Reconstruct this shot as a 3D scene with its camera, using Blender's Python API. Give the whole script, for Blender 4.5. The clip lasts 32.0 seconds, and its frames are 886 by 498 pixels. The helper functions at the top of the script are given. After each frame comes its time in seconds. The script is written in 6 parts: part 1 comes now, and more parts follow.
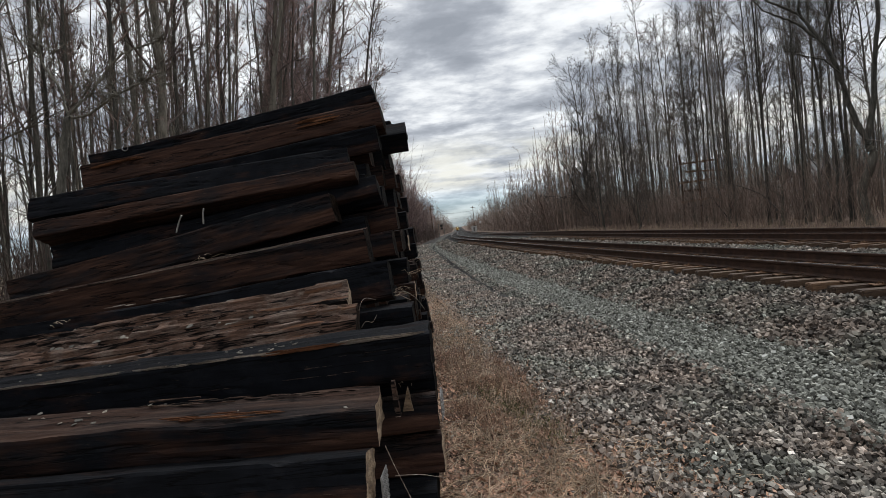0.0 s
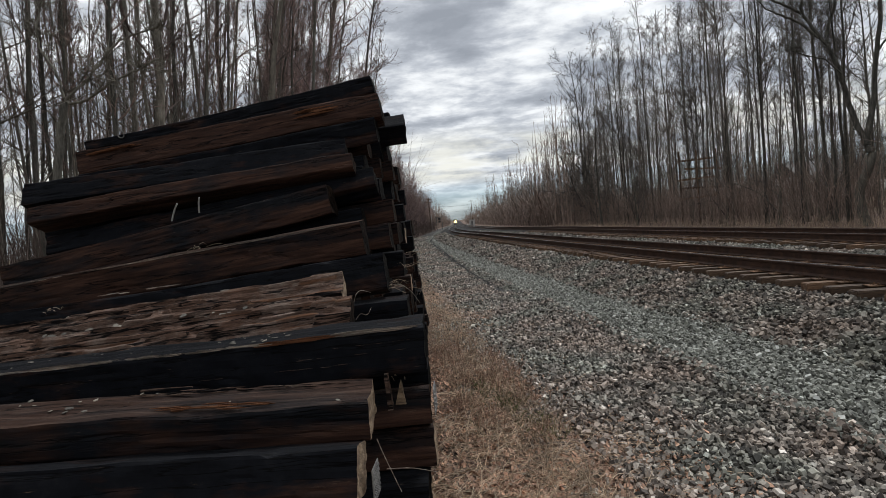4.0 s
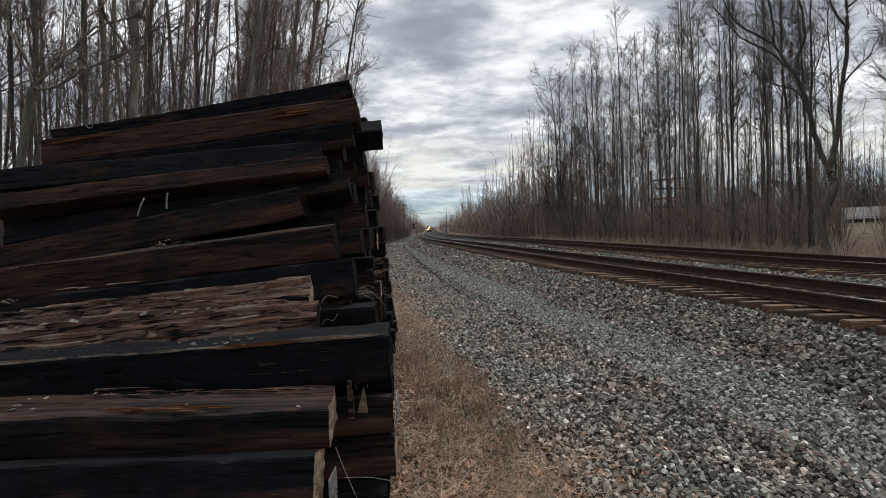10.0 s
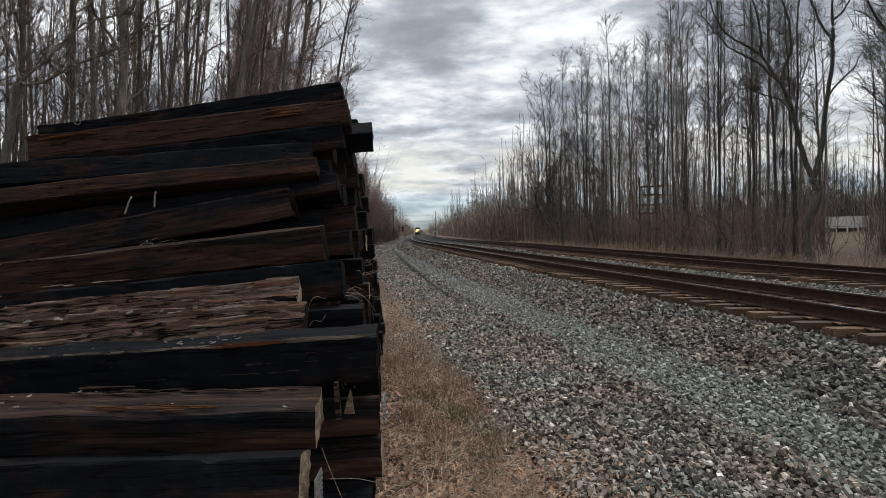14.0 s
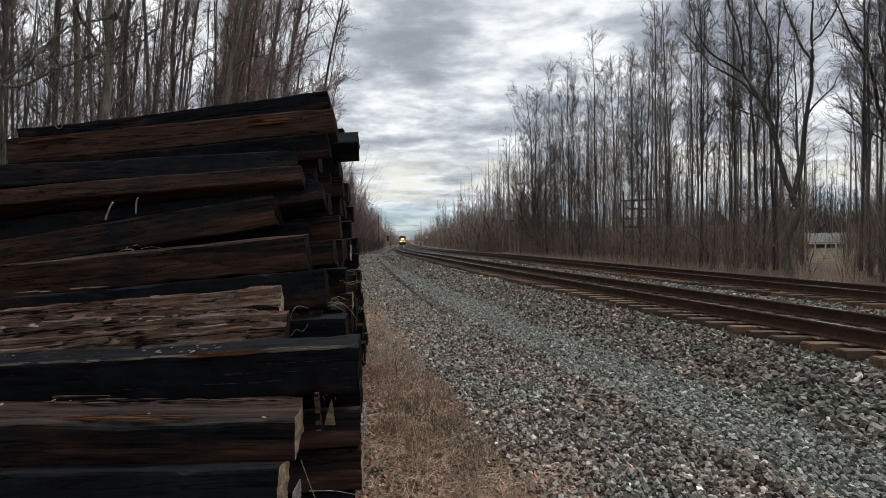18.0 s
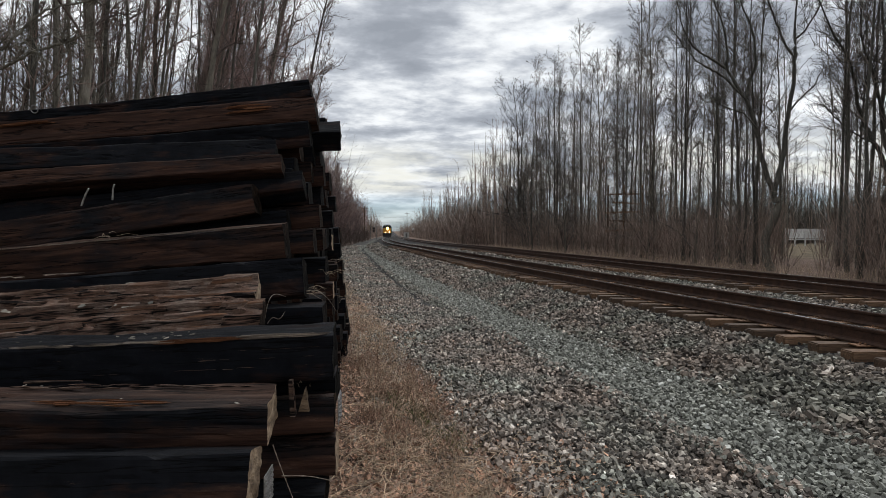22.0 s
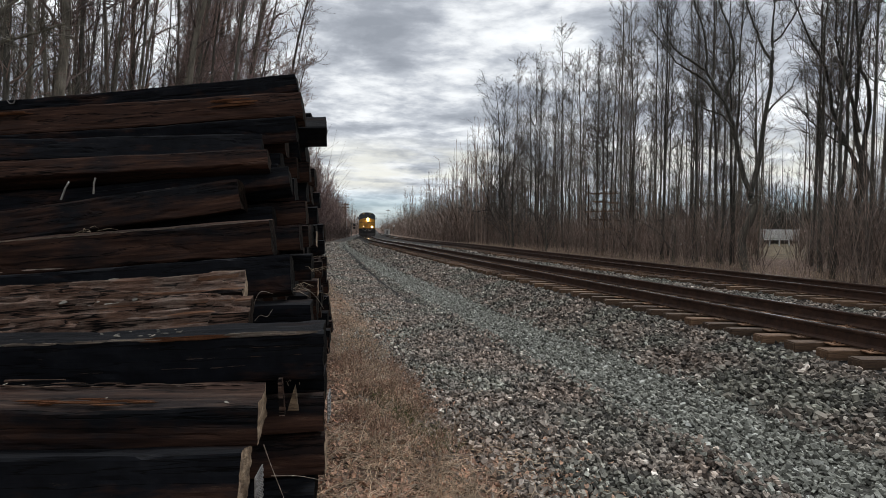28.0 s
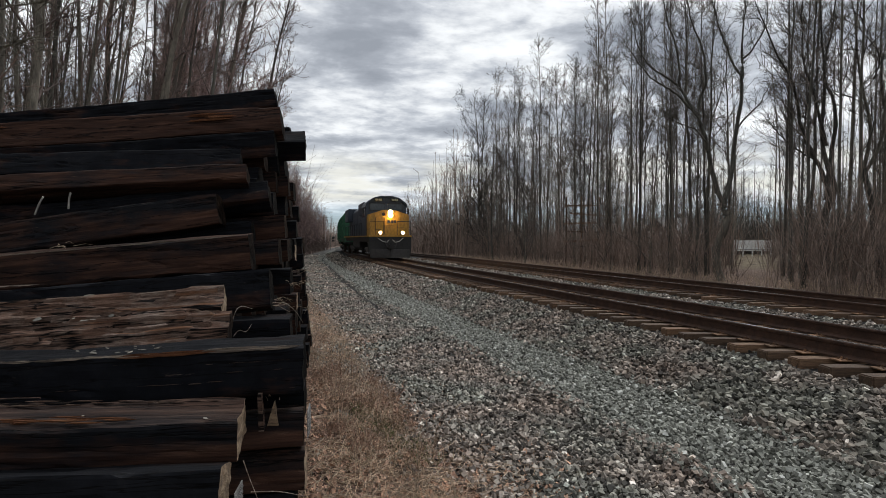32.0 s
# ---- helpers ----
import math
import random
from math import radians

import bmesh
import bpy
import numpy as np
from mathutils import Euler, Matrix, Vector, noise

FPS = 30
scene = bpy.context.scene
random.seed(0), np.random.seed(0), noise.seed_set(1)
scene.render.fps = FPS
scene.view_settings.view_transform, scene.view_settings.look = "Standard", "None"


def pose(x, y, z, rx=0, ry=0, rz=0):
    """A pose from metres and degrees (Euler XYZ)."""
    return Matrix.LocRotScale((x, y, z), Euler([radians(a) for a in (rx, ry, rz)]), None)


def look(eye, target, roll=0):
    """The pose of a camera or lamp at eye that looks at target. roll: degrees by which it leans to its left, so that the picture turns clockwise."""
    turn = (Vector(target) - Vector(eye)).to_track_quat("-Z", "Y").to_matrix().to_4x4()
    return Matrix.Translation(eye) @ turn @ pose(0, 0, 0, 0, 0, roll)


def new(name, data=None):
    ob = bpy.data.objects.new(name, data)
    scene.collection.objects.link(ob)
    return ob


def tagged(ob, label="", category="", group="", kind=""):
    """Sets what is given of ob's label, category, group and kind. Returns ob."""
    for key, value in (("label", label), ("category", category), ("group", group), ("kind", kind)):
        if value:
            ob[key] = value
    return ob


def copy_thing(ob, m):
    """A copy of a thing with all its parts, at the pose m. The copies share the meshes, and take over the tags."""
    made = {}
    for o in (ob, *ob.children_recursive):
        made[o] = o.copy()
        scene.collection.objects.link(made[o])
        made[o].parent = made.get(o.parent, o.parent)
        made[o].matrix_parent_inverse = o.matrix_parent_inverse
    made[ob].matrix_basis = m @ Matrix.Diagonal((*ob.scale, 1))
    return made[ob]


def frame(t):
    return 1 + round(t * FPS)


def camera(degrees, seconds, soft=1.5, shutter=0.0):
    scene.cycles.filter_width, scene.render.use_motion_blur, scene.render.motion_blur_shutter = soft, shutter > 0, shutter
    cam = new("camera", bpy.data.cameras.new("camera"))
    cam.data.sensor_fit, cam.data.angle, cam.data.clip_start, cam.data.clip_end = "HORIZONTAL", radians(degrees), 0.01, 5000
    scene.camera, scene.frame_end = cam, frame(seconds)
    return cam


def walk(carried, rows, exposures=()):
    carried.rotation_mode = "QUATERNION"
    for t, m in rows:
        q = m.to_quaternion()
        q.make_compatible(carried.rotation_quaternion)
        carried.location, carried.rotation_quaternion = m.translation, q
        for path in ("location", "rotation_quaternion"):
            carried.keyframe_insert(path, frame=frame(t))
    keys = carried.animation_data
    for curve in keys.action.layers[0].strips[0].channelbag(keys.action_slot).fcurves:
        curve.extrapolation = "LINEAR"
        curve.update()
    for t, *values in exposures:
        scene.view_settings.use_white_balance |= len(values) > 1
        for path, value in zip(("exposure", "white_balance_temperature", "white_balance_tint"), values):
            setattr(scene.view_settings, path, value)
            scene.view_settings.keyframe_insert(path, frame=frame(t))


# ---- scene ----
cam = camera(74.82, 32.0, soft=0.5)
walk(cam, [
    (0, pose(-0.012, 0.017, 1.897, 87.85, 6.18, 1.57)),
    (0.5, pose(-0.007, 0.019, 1.897, 87.79, 6.43, 1.56)),
    (1, pose(-0.002, 0.017, 1.896, 87.7, 6.61, 1.53)),
    (1.5, pose(-0.001, 0.018, 1.893, 87.63, 6.76, 1.51)),
    (2, pose(0.001, 0.019, 1.894, 87.38, 6.61, 1.5)),
    (2.5, pose(0.007, 0.022, 1.895, 87.22, 6.11, 1.67)),
    (3, pose(-0.007, 0.029, 1.894, 87.01, 5.9, 1.88)),
    (3.5, pose(-0.007, 0.029, 1.896, 87.06, 5.52, 1.69)),
    (5.5, pose(0.012, 0.027, 1.905, 87.44, 4.36, 0.66)),
    (6, pose(0.011, 0.026, 1.904, 87.54, 4.07, 0.47)),
    (6.5, pose(0.012, 0.017, 1.904, 87.61, 3.78, 0.26)),
    (7, pose(0.006, 0.017, 1.907, 87.64, 3.49, 0.1)),
    (7.5, pose(0.008, 0.014, 1.905, 87.57, 3.32, -0.07)),
    (8, pose(0.014, 0.013, 1.904, 87.45, 3.05, -0.34)),
    (8.5, pose(0.015, 0.021, 1.905, 87.45, 2.79, -0.69)),
    (9, pose(0.016, 0.02, 1.906, 87.55, 2.63, -0.94)),
    (9.5, pose(0.012, 0.029, 1.909, 87.61, 2.49, -1.05)),
    (10, pose(0.013, 0.027, 1.91, 87.68, 2.38, -1.18)),
    (10.5, pose(0.02, 0.025, 1.911, 87.72, 2.26, -1.39)),
    (11, pose(0.025, 0.021, 1.909, 87.79, 2.21, -1.58)),
    (11.5, pose(0.024, 0.015, 1.912, 87.85, 2.12, -1.78)),
    (12, pose(0.021, 0.018, 1.91, 87.92, 2.12, -1.95)),
    (12.5, pose(0.02, 0.013, 1.907, 87.96, 2.05, -2.12)),
    (13, pose(0.015, 0.008, 1.91, 87.93, 2, -2.22)),
    (13.5, pose(0.014, 0.011, 1.906, 87.8, 1.76, -2.25)),
    (14, pose(0.012, 0.013, 1.909, 87.94, 1.51, -2.26)),
    (14.5, pose(0.014, 0.012, 1.908, 88.15, 1.43, -2.28)),
    (16.5, pose(0.019, 0.013, 1.911, 88.75, 0.9, -3.18)),
    (17, pose(0.015, 0.007, 1.914, 88.83, 0.76, -3.34)),
    (17.5, pose(0.014, 0.007, 1.912, 88.88, 0.69, -3.51)),
    (18, pose(0.018, 0.012, 1.912, 88.94, 0.65, -3.7)),
    (18.5, pose(0.018, 0.01, 1.912, 88.98, 0.45, -3.97)),
    (19, pose(0.019, 0.004, 1.914, 88.99, 0.38, -4.25)),
    (19.5, pose(0.017, 0.002, 1.913, 89.01, 0.33, -4.45)),
    (20, pose(0.013, 0.009, 1.912, 88.91, 0.23, -4.62)),
    (20.5, pose(0.014, 0.012, 1.909, 88.69, 0.21, -4.83)),
    (21, pose(0.062, -0.024, 1.9, 88.5, 0.21, -4.96)),
    (21.5, pose(0.118, -0.094, 1.897, 88.34, 0.16, -5.07)),
    (22, pose(0.064, -0.017, 1.901, 88.13, 0.02, -5.08)),
    (22.5, pose(0.004, 0.012, 1.904, 87.98, -0.24, -5.03)),
    (23, pose(-0.035, 0.009, 1.901, 87.84, -0.32, -5.14)),
    (23.5, pose(0.003, -0, 1.901, 87.77, -0.41, -5.4)),
    (24, pose(0.068, -0.027, 1.905, 87.79, -0.47, -5.65)),
    (24.5, pose(0.066, -0.042, 1.909, 87.77, -0.49, -5.79)),
    (25, pose(0.062, -0.036, 1.907, 87.71, -0.51, -5.91)),
    (25.5, pose(0.061, -0.029, 1.908, 87.72, -0.5, -6.05)),
    (27.5, pose(0.022, 0.006, 1.904, 87.79, -0.54, -6.8)),
    (28, pose(0.015, -0.001, 1.905, 87.87, -0.52, -6.97)),
    (28.5, pose(0.005, -0.009, 1.908, 88.03, -0.52, -7.17)),
    (29, pose(-0.001, -0.019, 1.911, 88.17, -0.5, -7.35)),
    (29.5, pose(0.003, -0.02, 1.911, 88.27, -0.46, -7.5)),
    (30, pose(0.006, -0.017, 1.908, 88.41, -0.42, -7.7)),
    (30.5, pose(0.008, -0.021, 1.908, 88.57, -0.39, -7.91)),
    (31, pose(0.004, -0.022, 1.91, 88.74, -0.37, -8.18)),
    (31.5, pose(0.011, -0.033, 1.912, 88.93, -0.28, -8.49)),
    (32, pose(0.013, -0.038, 1.914, 89.1, -0.26, -9)),
])

# ---- light ----
SUN_EL, SUN_ROT = 52.0, 35.0
scene.view_settings.exposure = 0.07


def make_world():
    """Overcast sky: clear blue sky texture far behind a broken deck of grey cloud."""
    w = bpy.data.worlds.new("overcast_sky")
    w.use_nodes = True
    scene.world = w
    nt = w.node_tree
    nt.nodes.clear()
    N, Lk = nt.nodes.new, nt.links.new
    out, bg = N("ShaderNodeOutputWorld"), N("ShaderNodeBackground")
    sky = N("ShaderNodeTexSky")
    sky.sky_type, sky.sun_disc = "NISHITA", False
    sky.sun_elevation, sky.sun_rotation = radians(SUN_EL), radians(SUN_ROT)
    tc, sep = N("ShaderNodeTexCoord"), N("ShaderNodeSeparateXYZ")
    Lk(tc.outputs["Generated"], sep.inputs[0])

    def math_node(op, a, b=None, clamp=False):
        n = N("ShaderNodeMath")
        n.operation, n.use_clamp = op, clamp
        for k, v in enumerate((a, b)):
            if v is None:
                continue
            if isinstance(v, (int, float)):
                n.inputs[k].default_value = v
            else:
                Lk(v, n.inputs[k])
        return n.outputs[0]

    up = math_node("MAXIMUM", sep.outputs[2], 0.0)
    den = math_node("ADD", up, 0.18)
    px, py = math_node("DIVIDE", sep.outputs[0], den), math_node("DIVIDE", sep.outputs[1], den)
    comb = N("ShaderNodeCombineXYZ")
    Lk(px, comb.inputs[0]), Lk(py, comb.inputs[1])

    def fbm(scale, detail, rough, distort, off):
        m = N("ShaderNodeMapping")
        m.inputs["Location"].default_value = off
        m.inputs["Scale"].default_value = (0.85, 1.1, 1.0)
        Lk(comb.outputs[0], m.inputs["Vector"])
        n = N("ShaderNodeTexNoise")
        n.inputs["Scale"].default_value, n.inputs["Detail"].default_value = scale, detail
        n.inputs["Roughness"].default_value, n.inputs["Distortion"].default_value = rough, distort
        Lk(m.outputs[0], n.inputs["Vector"])
        return n.outputs["Fac"]

    big, mid = fbm(1.8, 9, 0.56, 0.2, (3.1, 1.7, 0)), fbm(5.0, 8, 0.58, 0.2, (8.2, 4.4, 0))
    mix = math_node("ADD", math_node("MULTIPLY", big, 0.7), math_node("MULTIPLY", mid, 0.3))
    ramp = N("ShaderNodeValToRGB")
    Lk(mix, ramp.inputs[0])
    el = ramp.color_ramp.elements
    el[0].position, el[0].color = 0.38, (0.825, 0.85, 0.87, 1)
    el[1].position, el[1].color = 0.62, (0.238, 0.257, 0.288, 1)
    for pos, col in ((0.45, (0.665, 0.684, 0.70, 1)), (0.51, (0.42, 0.444, 0.48, 1)), (0.56, (0.298, 0.319, 0.354, 1))):
        e = el.new(pos)
        e.color = col
    scale = N("ShaderNodeVectorMath")
    scale.operation = "SCALE"
    Lk(ramp.outputs[0], scale.inputs[0])
    scale.inputs[3].default_value = CLOUD
    clear = N("ShaderNodeVectorMath")
    clear.operation = "SCALE"
    Lk(sky.outputs[0], clear.inputs[0])
    clear.inputs[3].default_value = 0.10
    tint = N("ShaderNodeVectorMath")
    tint.operation = "MULTIPLY"
    Lk(clear.outputs[0], tint.inputs[0])
    tint.inputs[1].default_value = (0.56, 0.76, 1.05)
    # low on the horizon the deck thins and the pale blue shows
    low = N("ShaderNodeMapRange")
    Lk(sep.outputs[2], low.inputs[0])
    low.inputs[1].default_value, low.inputs[2].default_value = 0.04, 0.07
    low.inputs[3].default_value, low.inputs[4].default_value = 0.35, 0.97
    mx = N("ShaderNodeMix")
    mx.data_type = "RGBA"
    Lk(low.outputs[0], mx.inputs["Factor"])
    Lk(tint.outputs[0], mx.inputs["A"]), Lk(scale.outputs[0], mx.inputs["B"])
    # bright cream cloud under the deck
    glow_band = N("ShaderNodeValToRGB")
    Lk(sep.outputs[2], glow_band.inputs[0])
    ge = glow_band.color_ramp.elements
    ge[0].position, ge[0].color = 0.055, (0, 0, 0, 1)
    ge[1].position, ge[1].color = 0.155, (0, 0, 0, 1)
    for pos, v in ((0.075, 0.9), (0.125, 0.75)):
        e = ge.new(pos)
        e.color = (v, v, v, 1)
    tuft = N("ShaderNodeMapRange")
    Lk(fbm(2.2, 8, 0.6, 0.2, (5.3, 2.9, 0)), tuft.inputs[0])
    tuft.inputs[1].default_value, tuft.inputs[2].default_value = 0.40, 0.58
    band = math_node("MULTIPLY", glow_band.outputs[0], tuft.outputs[0])
    cream = N("ShaderNodeMix")
    cream.data_type = "RGBA"
    Lk(band, cream.inputs["Factor"])
    Lk(mx.outputs["Result"], cream.inputs["A"])
    cream.inputs["B"].default_value = (0.86, 0.86, 0.79, 1)
    Lk(cream.outputs["Result"], bg.inputs["Color"])
    bg.inputs["Strength"].default_value = 1.0
    Lk(bg.outputs[0], out.inputs["Surface"])


CLOUD = 1.32
make_world()
sun_data = bpy.data.lights.new("sun", "SUN")
sun_data.energy, sun_data.angle, sun_data.color = 1.6, radians(18), (0.97, 0.985, 1.0)
sun = new("sun", sun_data)
sun.matrix_world = look((0, 0, 60), (-60 * math.sin(radians(SUN_ROT)) / math.tan(radians(SUN_EL)), -60 * math.cos(radians(SUN_ROT)) / math.tan(radians(SUN_EL)), 0))


# ---- the line of the railway ----
GAUGE, RAIL_TOP = 1.505, 0.56
SECOND = 5.1                      # second track, to the side away from the stack


def centre(y):
    """Place across and slope of the first track's centre line at y: a long bend that eases into the straight."""
    x, (y0, s0) = C15, BEND[0]
    if y < y0:
        return x + s0 * (y - y0), s0
    for y1, s1 in BEND[1:]:
        k = min(y, y1) - y0
        s = s0 + (s1 - s0) * k / (y1 - y0)
        x += 0.5 * (s0 + s) * k
        if y <= y1:
            return x, s
        y0, s0 = y1, s1
    return x, 0.0


C15 = 6.25
BEND = ((15, -0.14), (60, -0.084), (77, -0.042), (112, -0.018), (165, -0.003), (220, 0.0))


def fall(y):
    """How far the line and its land have dropped at y: a gentle grade beyond the bend."""
    return 0.0075 * max(0.0, min(y, 700.0) - 45.0)


def on_track(y, off=0.0):
    x, s = centre(y)
    n = math.hypot(1, s)
    return x + off / n, y - off * s / n


def heading(y):
    """Degrees to turn a thing that faces -y along the line."""
    return -math.degrees(math.atan(centre(y)[1]))


PROFILE = [(-60, 0.3), (-25, 0.05), (-9.5, 0.03), (-8.0, 0.0), (-7.1, -0.10), (-6.2, -0.20), (-4.95, -0.22), (-4.75, -0.28), (-4.55, -0.21), (-3.6, -0.18), (-2.6, 0.02), (-1.85, 0.13), (-1.45, 0.19),
           (-0.9, 0.23), (0, 0.24), (1.35, 0.22), (2.4, 0.16), (3.3, 0.19), (3.8, 0.22), (6.4, 0.22), (7.4, 0.12), (8.6, -0.12), (10.0, -0.22), (13, -0.1), (20, 0.0), (40, 0.0), (70, 0.4)]


def ground_z(u):
    return float(np.interp(u, [p[0] for p in PROFILE], [p[1] for p in PROFILE]))


def across(x, y):
    c, s = centre(y)
    return (x - c) / math.hypot(1, s)


# ---- materials ----
def mat(name, build, rough=0.8, metal=0.0, spec=0.5):
    m = bpy.data.materials.new(name)
    m.use_nodes = True
    nt = m.node_tree
    b = nt.nodes["Principled BSDF"]
    b.inputs["Roughness"].default_value, b.inputs["Metallic"].default_value = rough, metal
    b.inputs["Specular IOR Level"].default_value = spec
    build(nt, b)
    return m


def noise_node(nt, scale, detail=4, rough=0.6, coord="Object", stretch=None, dim="ShaderNodeTexNoise"):
    tc, mp, n = nt.nodes.new("ShaderNodeTexCoord"), nt.nodes.new("ShaderNodeMapping"), nt.nodes.new(dim)
    if stretch:
        mp.inputs["Scale"].default_value = stretch
    nt.links.new(tc.outputs[coord], mp.inputs["Vector"])
    nt.links.new(mp.outputs[0], n.inputs["Vector"])
    n.inputs["Scale"].default_value = scale
    if dim == "ShaderNodeTexNoise":
        n.inputs["Detail"].default_value, n.inputs["Roughness"].default_value = detail, rough
    return n


def ramp_node(nt, fac, stops):
    r = nt.nodes.new("ShaderNodeValToRGB")
    nt.links.new(fac, r.inputs[0])
    el = r.color_ramp.elements
    el[0].position, el[0].color = stops[0][0], (*stops[0][1], 1)
    el[1].position, el[1].color = stops[-1][0], (*stops[-1][1], 1)
    for p, c in stops[1:-1]:
        e = el.new(p)
        e.color = (*c, 1)
    return r.outputs[0]


def mix_node(nt, fac, a, b, mode="MIX"):
    m = nt.nodes.new("ShaderNodeMix")
    m.data_type, m.blend_type = "RGBA", mode
    for key, v in (("Factor", fac), ("A", a), ("B", b)):
        if isinstance(v, (int, float)):
            m.inputs[key].default_value = v
        elif isinstance(v, tuple):
            m.inputs[key].default_value = (*v, 1)
        else:
            nt.links.new(v, m.inputs[key])
    return m.outputs["Result"]


def bump(nt, b, height, strength=0.4, distance=0.02):
    n = nt.nodes.new("ShaderNodeBump")
    n.inputs["Strength"].default_value, n.inputs["Distance"].default_value = strength, distance
    nt.links.new(height, n.inputs["Height"])
    nt.links.new(n.outputs[0], b.inputs["Normal"])


def object_random(nt):
    return nt.nodes.new("ShaderNodeObjectInfo").outputs["Random"]


def island_random(nt):
    return nt.nodes.new("ShaderNodeNewGeometry").outputs["Random Per Island"]


def speckled(stops, scale=8, stretch=None, coord="Object", bump_s=0.4, bump_d=0.01, fine=60, vary=None):
    def build(nt, b):
        n = noise_node(nt, scale, 5, 0.65, coord, stretch)
        f = noise_node(nt, fine, 3, 0.6, coord, stretch)
        c = ramp_node(nt, n.outputs["Fac"], stops)
        c = mix_node(nt, 0.35, c, ramp_node(nt, f.outputs["Fac"], [(0.3, (0.35, 0.35, 0.35)), (0.7, (1.5, 1.5, 1.5))]), "MULTIPLY")
        if vary:
            rnd = object_random(nt) if vary == "object" else island_random(nt)
            c = mix_node(nt, 1.0, c, ramp_node(nt, rnd, [(0.0, (0.55, 0.55, 0.55)), (0.5, (1, 1, 1)), (1.0, (1.5, 1.42, 1.35))]), "MULTIPLY")
        nt.links.new(c, b.inputs["Base Color"])
        bump(nt, b, f.outputs["Fac"], bump_s, bump_d)
    return build


def creosote(shift, wear, worn_stops, torn_at, relief=0.5):
    """Old creosoted oak: blue-black to rust brown, split along the fibres (x), worn on the faces that look up."""
    def build(nt, b):
        grain = noise_node(nt, 1.0, 8, 0.7, "Object", (3.0, 42.0, 42.0))
        patch = noise_node(nt, 1.0, 6, 0.65, "Object", (1.5, 5.0, 5.0))
        blot = noise_node(nt, 9.0, 5, 0.7)
        rnd = object_random(nt)
        dark = ramp_node(nt, blot.outputs["Fac"], [(0.3, (0.0036, 0.0040, 0.0052)), (0.6, (0.0078, 0.0086, 0.0112)), (0.8, (0.017, 0.0168, 0.0185))])
        brown = ramp_node(nt, grain.outputs["Fac"], [(0.3, (0.017, 0.0092, 0.0066)), (0.52, (0.042, 0.0205, 0.0140)), (0.75, (0.095, 0.048, 0.031))])
        lift = nt.nodes.new("ShaderNodeMath")
        lift.operation = "MULTIPLY_ADD"
        nt.links.new(rnd, lift.inputs[0])
        lift.inputs[1].default_value, lift.inputs[2].default_value = 0.10, shift
        add = nt.nodes.new("ShaderNodeMath")
        nt.links.new(patch.outputs["Fac"], add.inputs[0])
        nt.links.new(lift.outputs[0], add.inputs[1])
        fac = ramp_node(nt, add.outputs[0], [(0.44, (0, 0, 0)), (0.62, (1, 1, 1))])
        c = mix_node(nt, fac, dark, brown)
        geo = nt.nodes.new("ShaderNodeNewGeometry")
        sep = nt.nodes.new("ShaderNodeSeparateXYZ")
        nt.links.new(geo.outputs["Normal"], sep.inputs[0])
        weather = noise_node(nt, 1.0, 6, 0.75, "Object", (2.0, 18.0, 18.0))
        mul = nt.nodes.new("ShaderNodeMath")
        mul.operation = "MULTIPLY"
        nt.links.new(sep.outputs[2], mul.inputs[0])
        nt.links.new(weather.outputs["Fac"], mul.inputs[1])
        wfac = ramp_node(nt, mul.outputs[0], [(0.30, (0, 0, 0)), (0.52, (wear, wear, wear))])
        torn = noise_node(nt, 1.0, 4, 0.6, "Object", (1.3, 16.0, 16.0))
        fibre = ramp_node(nt, grain.outputs["Fac"], [(0.33, worn_stops[0]), (0.52, worn_stops[1]), (0.72, worn_stops[2])])
        worn = mix_node(nt, ramp_node(nt, torn.outputs["Fac"], [(torn_at, (0, 0, 0)), (torn_at + 0.1, (0.8, 0.8, 0.8))]), fibre, (0.15, 0.062, 0.030))
        c = mix_node(nt, wfac, c, worn)
        # ragged scuffs where the black skin has flaked off
        scr = noise_node(nt, 1.0, 8, 0.78, "Object", (5.0, 52.0, 52.0))
        sfac = ramp_node(nt, scr.outputs["Fac"], [(0.635, (0, 0, 0)), (0.70, (0.85, 0.85, 0.85))])
        c = mix_node(nt, sfac, c, (0.115, 0.078, 0.054))
        # long drying checks
        check = noise_node(nt, 1.0, 5, 0.55, "Object", (0.8, 13.0, 13.0))
        line = ramp_node(nt, check.outputs["Fac"], [(0.487, (0, 0, 0)), (0.497, (0.9, 0.9, 0.9)), (0.503, (0.9, 0.9, 0.9)), (0.513, (0, 0, 0))])
        c = mix_node(nt, line, c, (0.0015, 0.0013, 0.0013))
        nt.links.new(c, b.inputs["Base Color"])
        r = ramp_node(nt, patch.outputs["Fac"], [(0.3, (0.55, 0.55, 0.55)), (0.7, (0.9, 0.9, 0.9))])
        nt.links.new(r, b.inputs["Roughness"])
        deep = nt.nodes.new("ShaderNodeMath")
        deep.operation = "SUBTRACT"
        nt.links.new(grain.outputs["Fac"], deep.inputs[0])
        nt.links.new(line, deep.inputs[1])
        bump(nt, b, deep.outputs[0], relief, 0.012)
    return build


